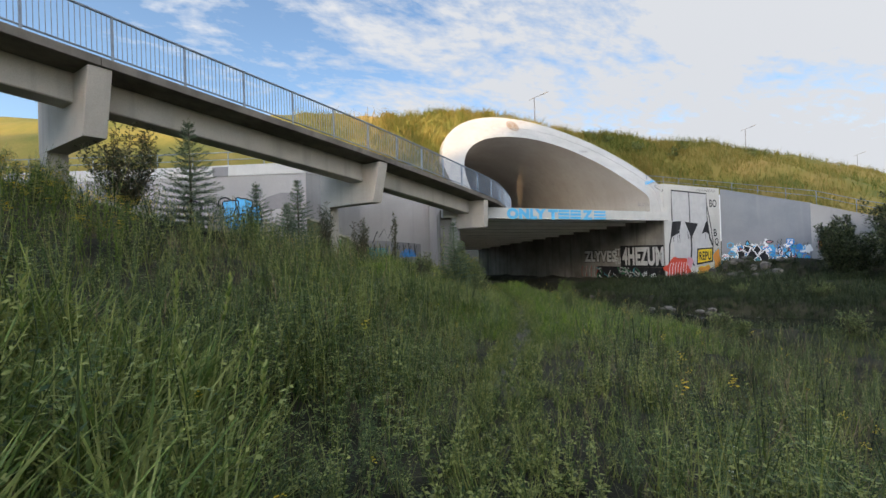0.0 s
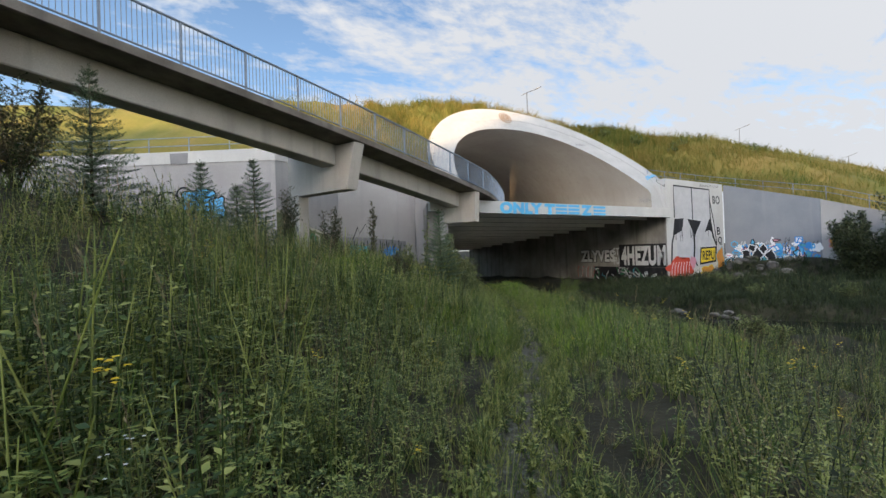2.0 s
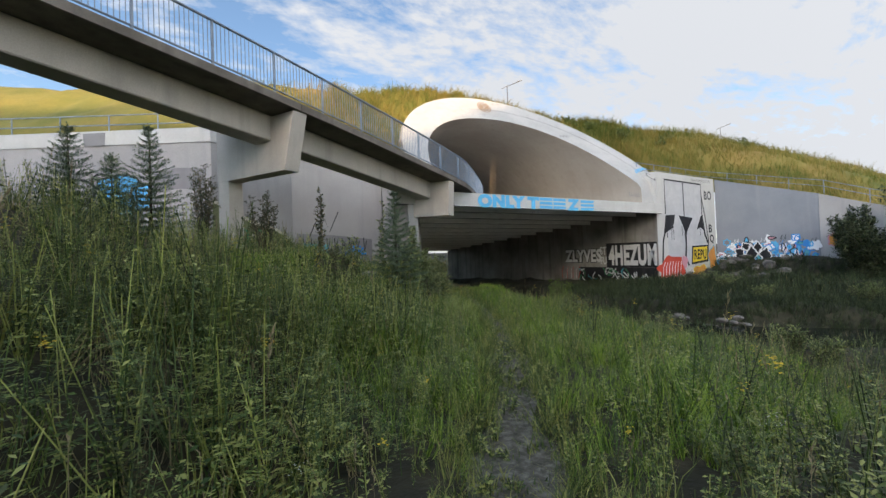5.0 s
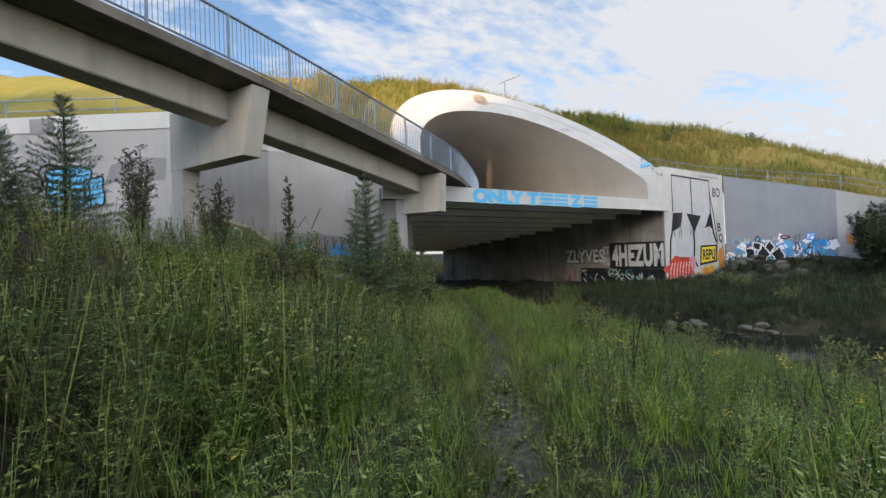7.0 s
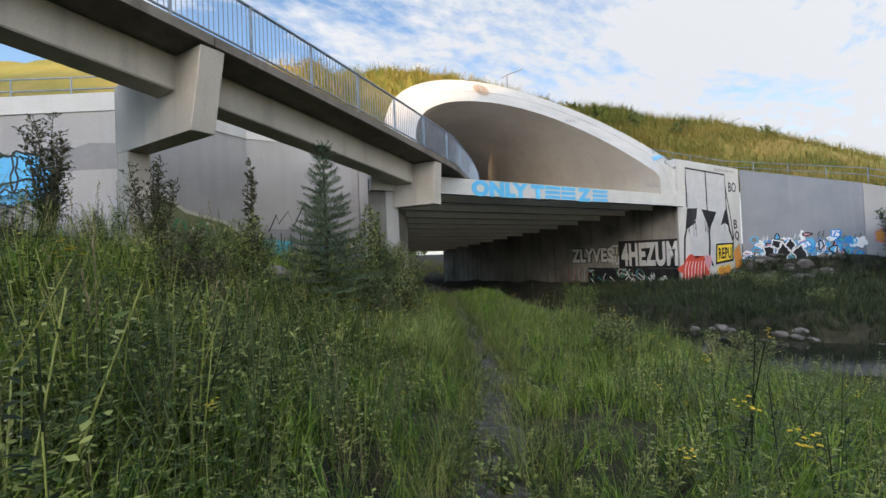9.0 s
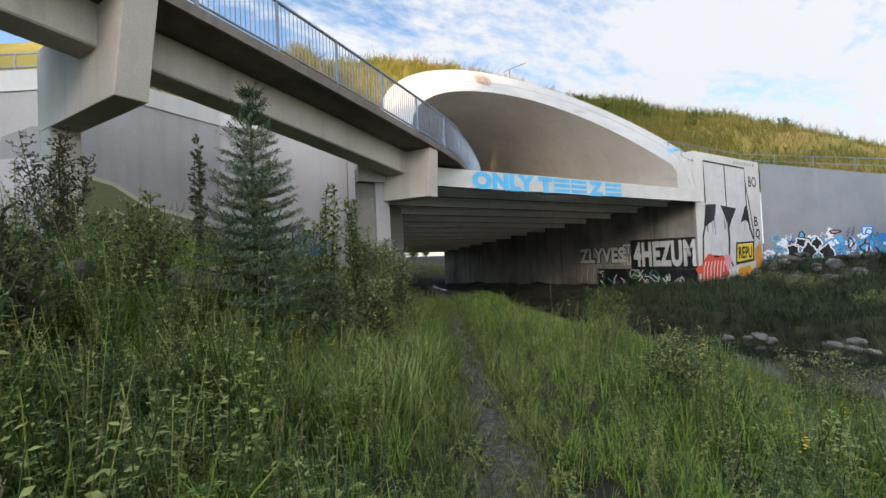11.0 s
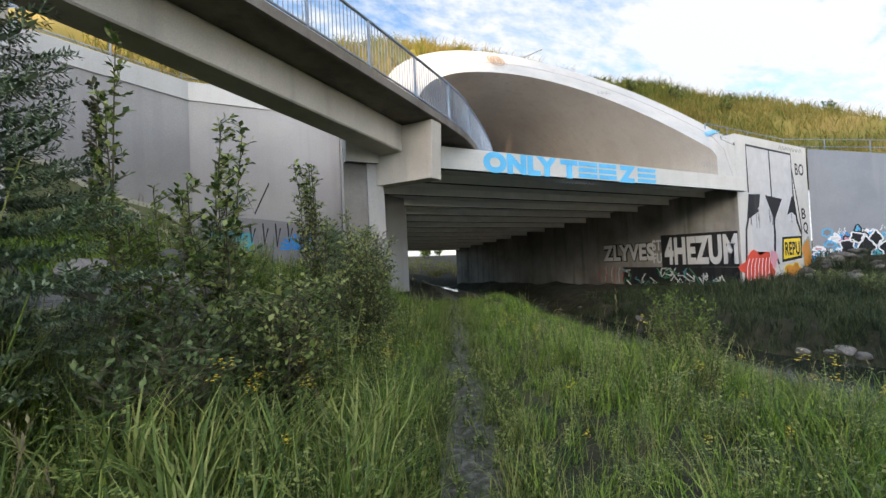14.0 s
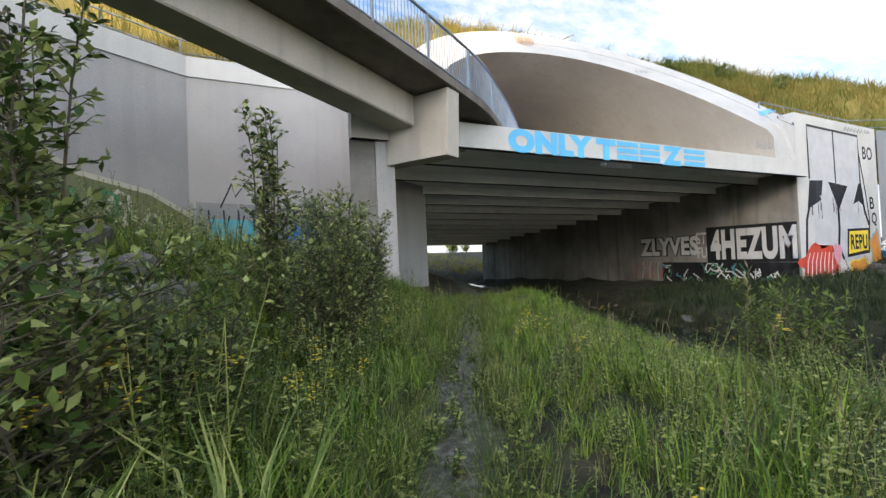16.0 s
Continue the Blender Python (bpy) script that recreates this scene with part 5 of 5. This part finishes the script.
def field(n, x0, x1, y0, y1, near, far, gap, s0, s1, edge=2.45, patch=0.0, only=0):
    """n places on open ground at distances near to far from the path, clear of the trodden line, walls and water, with a scale."""
    x, y = gr.uniform(x0, x1, n), gr.uniform(y0, y1, n)
    d, side, _ = along(WAY, x, y)
    dc, _, _ = along(CREEK, x, y)
    ok = (d > gap * (0.8 + 0.4 * np.sin(x * 3.1 + y * 2.3))) & (d >= near) & (d < far) & (dc > edge) & (y < np.interp(x, WALL_X, WALL_Y))
    bare = np.sin(x * 0.9 + 2 * np.sin(y * 0.5)) * np.sin(y * 1.1 + x * 0.3)
    ok &= gr.uniform(-1.6, 1, n) < bare + 0.95
    if only:
        ok &= side == only
    if patch:
        # each kind keeps to its own patches
        ph = np.sin(x * 0.55 + patch + 1.4 * np.sin(y * 0.37 + patch)) + np.sin(y * 0.62 - x * 0.2 + 2.3 * patch)
        ok &= gr.uniform(-2.2, 1.2, n) < ph
    x, y, d, side = x[ok], y[ok], d[ok], side[ok]
    s_clear = np.hypot(x - 9.6, y - 20.8) > 1.3           # bare among the boulders
    x, y, d, side = x[s_clear], y[s_clear], d[s_clear], side[s_clear]
    dc = dc[ok][s_clear]
    shade = 1 - step(31.0, 34.5, y) * step(16, 18, x)        # thins out under the bridge
    keep = gr.uniform(0, 1, len(x)) < shade
    x, y, d, side = x[keep], y[keep], d[keep], side[keep]
    dc = dc[keep]
    clump = 0.84 + 0.30 * np.sin(x * 1.7 + 2.1 * np.sin(y * 0.9)) * np.sin(y * 1.9 + x * 0.6) + 0.12 * np.sin(x * 4.1 + y * 3.3)
    s = clump * (0.42 + 0.58 * step(3.0, 8.5, dc)) * gr.uniform(s0, s1, len(x)) * (0.62 + 0.38 * step(0.3, 2.2, d)) * np.where(side > 0, 1.12, 0.95)
    return np.stack([x, y, land(x, y), s], -1)


def meadow(name, templates, places, mat, label, lean=0.15, kind="stuff", category="plants"):
    v, t = scatter(templates, places, gr, lean)
    return bulk(name, v, t, mat, label, category, kind)


TUFTS = [tuft(100 + k, 18, 0.30, 0.90, 0.0048, 0.20) for k in range(6)]
LOW = [tuft(130 + k, 14, 0.10, 0.32, 0.006, 0.16) for k in range(4)]
WIDE_TUFTS = [tuft(120 + k, 12, 0.45, 1.0, 0.012, 0.28) for k in range(5)]
WEEDS = [weed(140 + k, gr.uniform(0.5, 0.9), 40, 0.085, 0.034) for k in range(6)]
SMALL = [bushy(150 + k, gr.uniform(0.28, 0.5), 4, 10, 0.064, 0.033) for k in range(6)]
SAGES = [weed(160 + k, gr.uniform(0.6, 1.0), 34, 0.10, 0.018, 0.0) for k in range(5)]
TANSIES = [tansy(170 + k, gr.uniform(0.6, 0.95)) for k in range(6)]
BUSHY = [bushy(500 + k, gr.uniform(0.6, 0.95), 5, 22, 0.066, 0.032) for k in range(6)]
NARROW = [bushy(510 + k, gr.uniform(0.65, 1.0), 5, 26, 0.085, 0.013) for k in range(5)]
TALLS = [tuft(520 + k, 15, 0.6, 1.05, 0.010, 0.16) for k in range(5)]
SEEDS = [seedhead(180 + k, gr.uniform(0.8, 1.15)) for k in range(5)]

meadow("grass", TUFTS, np.concatenate([field(10000, -8, 24, -3, 31, 0, 5, 0.36, 0.6, 1.15, 2.9, 0.4), field(5000, -14, 30, -3, 36, 5, 16, 0.3, 0.6, 1.1, 2.9, 0.4)]), M_GRASS, "tall green meadow grass either side of the path", 0.2)
meadow("grass", LOW, field(12000, -8, 26, -3, 33, 0, 2.2, 0.20, 0.6, 1.3), M_GRASS, "short green grass at the path edge", 0.2)
meadow("grass", WIDE_TUFTS, field(7000, -25, 26, -2, 45, 12, 45, 0.3, 0.7, 1.2), M_GRASS, "coarse grass across the upper meadow", 0.2)
meadow("reeds", WIDE_TUFTS, field(7500, 22, 56, -2, 31, 8, 60, 0.3, 0.75, 1.25), M_REED, "dark rank grass, deepened for shade, on the far creek bank", 0.2)
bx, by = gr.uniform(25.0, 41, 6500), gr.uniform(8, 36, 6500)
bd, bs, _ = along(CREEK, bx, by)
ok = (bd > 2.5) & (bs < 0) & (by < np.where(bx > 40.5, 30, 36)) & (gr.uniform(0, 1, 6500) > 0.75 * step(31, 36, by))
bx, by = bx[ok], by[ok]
meadow("reeds", WIDE_TUFTS, np.stack([bx, by, land(bx, by), gr.uniform(0.45, 0.85, len(bx))], -1), M_REED, "dark grass, deepened for shade, beside the creek before the bridge", 0.25)
meadow("weeds", WEEDS, field(3000, 24, 54, -2, 31, 8, 60, 0.3, 0.9, 1.4, 3.4, 0.8), M_REED, "dark leafy weeds, deepened for shade, on the far creek bank")
FRESH = [tuft(190 + q, 18, 0.28, 0.78, 0.0075, 0.18) for q in range(6)]
meadow("grass", FRESH, field(13000, 5, 24, 8, 30, 0.3, 6.5, 0.42, 0.55, 0.95, 2.9), M_FRESH, "lush bright green grass beside the lower path", 0.2)
meadow("weeds", WEEDS, np.concatenate([field(6500, -10, 24, -3, 33, 0.3, 7, 0.5, 0.6, 1.1, 2.9, 2.0), field(5000, -16, 26, -3, 36, 7, 20, 0.5, 0.8, 1.25, 2.9, 2.0)]), M_WEED, "dense green leafy weeds covering the bank")
meadow("weeds", SMALL, np.concatenate([field(6000, -5, 18, -3, 24, 0.3, 4.5, 0.45, 0.7, 1.25, 2.9), field(2500, -6, 24, -3, 26, 0.5, 7, 0.5, 0.7, 1.25, 2.9)]), M_WEED, "low leafy clover and weeds beside the path")
meadow("weeds", SAGES, np.concatenate([field(2500, -8, 24, -3, 31, 0.3, 7, 0.4, 0.6, 1.1, 2.9, 3.7), field(2500, 0, 45, -3, 30, 7, 30, 0.6, 0.8, 1.3)]), M_SAGE, "grey green narrow leaved weeds among the grass")
meadow("weeds", TANSIES, np.concatenate([field(7000, -6, 14, -1, 20, 0.5, 4.5, 0.6, 0.75, 1.2, 2.9, 1.1, 1), field(2500, 0, 22, 0, 26, 0.6, 5, 0.6, 0.6, 0.95, 2.9, 4.0, -1)]), M_TANSY, "feathery tansy leaves along the path")
meadow("weeds", BUSHY, np.concatenate([field(4600, -9, 16, -2, 26, 0.6, 6, 0.65, 0.7, 1.2, 2.9, 2.7, 1), field(2200, -14, 14, 0, 32, 6, 16, 0.6, 0.8, 1.35, 2.9, 0.0, 1)]), M_WEED, "bushy leafy weeds heaped over the bank")
meadow("weeds", NARROW, np.concatenate([field(2400, -2, 24, -3, 20, 0.6, 8, 0.6, 0.6, 1.0, 2.9, 0.9, -1), field(2500, -8, 12, -2, 18, 0.6, 5, 0.6, 0.7, 1.1, 2.9, 3.1, 1)]), M_SAGE, "narrow leaved grey green clumps in the meadow")
meadow("weeds", BUSHY, field(3400, 2, 26, -3, 26, 0.7, 10, 0.7, 0.55, 0.95, 2.9, 5.7, -1), M_WEED, "dark leafy clumps on the lower meadow")
px, py = gr.uniform(-5.0, -0.9, 900), gr.uniform(1.0, 5.5, 900)
ok = along(WAY, px, py)[0] > 0.9
meadow("grass", TALLS, np.stack([px[ok], py[ok], land(px[ok], py[ok]), gr.uniform(0.7, 1.15, ok.sum())], -1), M_TALL, "tall pale green grass at the start of the walk", 0.18)
px, py = gr.uniform(8.6, 11.6, 260), gr.uniform(15.6, 18.0, 260)
od, os, _ = along(WAY, px, py)
ok = (od > 0.5) & (os > 0)
meadow("grass", TALLS, np.stack([px[ok], py[ok], land(px[ok], py[ok]), gr.uniform(0.5, 0.85, ok.sum())], -1), M_TALL, "broad bladed bright grass below the spruce", 0.15)
# tall grass leaning over the trodden line
n = 2000
k = gr.integers(0, 7, n)
u = gr.uniform(0, 1, n)
wa = np.array([w[:2] for w in WAY])
ax, ay = wa[k, 0] + u * (wa[k + 1, 0] - wa[k, 0]), wa[k, 1] + u * (wa[k + 1, 1] - wa[k, 1])
dx, dy = wa[k + 1, 0] - wa[k, 0], wa[k + 1, 1] - wa[k, 1]
ln = np.hypot(dx, dy)
o = gr.choice([-1.0, 1.0], n) * (gr.uniform(0.17, 0.5, n) - 0.10 * (ay < 8.0))
ax, ay = ax - dy / ln * o, ay + dx / ln * o
meadow("grass", TUFTS + LOW, np.stack([ax, ay, land(ax, ay), gr.uniform(0.3, 0.58, n)], -1), M_GRASS, "grass leaning over the edges of the footpath", 0.3)
meadow("weeds", WEEDS, field(5500, 2, 34, -3, 15, 1.2, 22, 0.5, 0.6, 1.2, 2.9, 2.6), M_REED, "dark green leafy weeds, deepened for shade, on the lower meadow")
PLUMES = []
for q in range(4):
    T = Tri()
    r2 = np.random.default_rng(400 + q)
    top = Vector((r2.normal(0, 0.12), r2.normal(0, 0.12), 1.0))
    T.stem((0, 0, 0), top, 0.005)
    for j in range(46):
        a2 = r2.uniform(0, 6.28)
        T.leaf(top * (0.74 + 0.0058 * j), (math.cos(a2) * 0.6, math.sin(a2) * 0.6, 1), (0, 0, 1), 0.05, 0.014, 0)
    PLUMES.append(T.done())
px, py = gr.uniform(-2.4, -0.3, 14), gr.uniform(2.4, 4.6, 14)
meadow("dry_stalks", PLUMES, np.stack([px, py, land(px, py), gr.uniform(1.0, 1.3, 14)], -1), M_TALL, "tall pale feathery grass plumes at the start of the walk", 0.12)
meadow("dry_stalks", SEEDS, np.concatenate([field(5000, -10, 26, -3, 32, 0.4, 8, 0.4, 0.7, 1.1, 2.9, 5.1), field(3000, -14, 46, -3, 34, 8, 25, 0.4, 0.8, 1.2)]), M_DRY, "thin straw coloured grass seed heads", 0.2)
meadow("dry_grass", TUFTS[:3], field(5000, -10, 24, -3, 30, 0.6, 10, 0.5, 0.4, 0.8, 2.9, 5.1), M_DRY, "dry brown grass among the green", 0.35)
meadow("wildflowers", [bloom(200 + k, 0.8, 10, 0.028, 0.06) for k in range(4)], np.concatenate([field(800, -8, 22, -2, 28, 0.5, 6, 0.5, 0.8, 1.2)]), M_YELLOW, "yellow tansy and goldenrod flower heads")
meadow("wildflowers", [bloom(210 + k, 0.55, 10, 0.014, 0.09) for k in range(4)], field(500, -6, 20, -2, 24, 0.4, 4, 0.4, 0.7, 1.1), M_PALE, "small white flower heads in the weeds")
near = np.array([(x, y, land1(x, y), s) for x, y, s in zip(gr.uniform(11.2, 13.6, 34), gr.uniform(18.4, 21.5, 34), gr.uniform(0.7, 1.0, 34)) if along(WAY, np.array([x]), np.array([y]))[0][0] > 0.4])
meadow("wildflowers", [bloom(240 + k, 0.78, 14, 0.022, 0.07) for k in range(3)], near, M_YELLOW, "yellow tansy flower heads beside the lower path")
low = np.array([(x, y, land1(x, y), s) for x, y, s in zip(gr.uniform(9.8, 11.4, 11), gr.uniform(16.9, 18.6, 11), gr.uniform(0.75, 1.0, 11)) if along(WAY, np.array([x]), np.array([y]))[0][0] > 0.6])
meadow("wildflowers", [bloom(250 + k, 0.8, 14, 0.024, 0.07) for k in range(3)], low, M_YELLOW, "bright yellow tansy heads below the saplings")
gold = np.array([(x, y, land1(x, y), 1.3) for x, y in zip(gr.uniform(-6.5, -2.0, 150), gr.uniform(9.5, 14.5, 150))])
meadow("goldenrod", [weed(220 + k, 0.7, 26, 0.09, 0.03) for k in range(3)], gold, M_LEAFY, "patch of bright goldenrod on the bank")
meadow("wildflowers", [bloom(230 + k, 0.72, 16, 0.03, 0.07) for k in range(3)], gold, M_YELLOW, "yellow goldenrod heads on the bank")

# loose pebbles and litter on the path
pb = []
for k in range(5):
    T = Tri()
    a = [Vector((math.cos(t * 2.09) * 0.5, math.sin(t * 2.09) * 0.5, 0)) for t in range(3)]
    T.v += a + [Vector((0.1, 0.05, 0.35))]
    T.t += [(0, 1, 3), (1, 2, 3), (2, 0, 3)]
    pb.append(T.done())
n = 5200
x, y = gr.uniform(2, 21, n), gr.uniform(5, 31, n)
d, _, _ = along(WAY, x, y)
ok = d < 0.36
for _ in range(12):
    x2, y2 = gr.uniform(2, 21, n), gr.uniform(5, 31, n)
    d2, _, _ = along(WAY, x2, y2)
    x, y, ok = np.concatenate([x, x2]), np.concatenate([y, y2]), np.concatenate([ok, d2 < 0.36])
x, y = x[ok], y[ok]
meadow("gravel", pb, np.stack([x, y, land(x, y) + 0.012, gr.uniform(0.012, 0.035, len(x))], -1), M_GRAVEL, "loose grey pebbles on the footpath", 0.1, "stuff", "gravel")
x, y = x[::2] + 0.05, y[::2] + 0.04
meadow("grass", [tuft(135 + q, 7, 0.04, 0.16, 0.005, 0.09) for q in range(3)], np.stack([x, y, land(x, y), gr.uniform(0.5, 1.3, len(x))], -1), M_GRASS, "sparse short grass growing in the path", 0.3)
n = 30000
x, y = gr.uniform(-2, 21, n), gr.uniform(0, 31, n)
d, _, _ = along(WAY, x, y)
ok = (d < 0.5) & (gr.uniform(0, 1, n) < 0.25 + 1.3 * np.abs(d) + 0.5 * step(9, 5, y))
x, y = x[ok], y[ok]
meadow("weeds", [bushy(530 + q, 0.13, 4, 7, 0.05, 0.026) for q in range(4)], np.stack([x, y, land(x, y), gr.uniform(0.5, 1.4, len(x))], -1), M_WEED, "low trampled leaves on the path", 0.3)

# rough grass on the embankment
k = gr.integers(0, NV - 2, 9000)
j = gr.integers(50, NU - 60, 9000)
j = np.where((j > 83) & (j < 228) & (gr.uniform(0, 1, 9000) < 0.6), gr.integers(228, NU - 40, 9000), j)
p = grid[k, j] + (grid[k + 1, j] - grid[k, j]) * gr.uniform(0, 1, (9000, 1)) + (grid[k, np.minimum(j + 1, NU - 1)] - grid[k, j]) * gr.uniform(0, 1, (9000, 1))
FEW = [tuft(125 + q, 5, 0.45, 1.0, 0.02, 0.3) for q in range(4)]
meadow("hill_grass", FEW, np.concatenate([p, gr.uniform(0.7, 1.4, (9000, 1))], 1), M_HILLTUFT, "golden green tufts of grass on the embankment", 0.2)
for q in range(9):
    kk, jj = int(gr.integers(14, NV - 4)), int(gr.integers(215, 265))
    x, y, z = grid[kk, jj]
    e = shrub("shrub", x, y, gr.uniform(0.7, 1.4), gr.uniform(1.2, 2.5), 80 + q, "small dark bush on the grassy embankment", M_LEAF, 8, 0.16, 50, 0.2, "shrub", 0.5)
    e.location.z = z - 0.1
# trees and meadow beyond the far opening
fx, fy = gr.uniform(15, 75, 2500), gr.uniform(78, 150, 2500)
meadow("hill_grass", FEW, np.stack([fx, fy, land(fx, fy), gr.uniform(0.8, 1.6, 2500)], -1), M_HILLTUFT, "golden meadow grass beyond the tunnel", 0.2)
for q in range(14):
    x, y = 30 + q * 4.2 + gr.uniform(-1, 1), 150 + gr.uniform(-8, 8)
    e = shrub("tree", x, y, gr.uniform(6, 9), gr.uniform(5, 7), 300 + q, "distant green tree beyond the tunnel", (M_LEAF, M_LEAFY)[q % 2], 9, 0.55, 50, 0.3, "tree", 0.6)
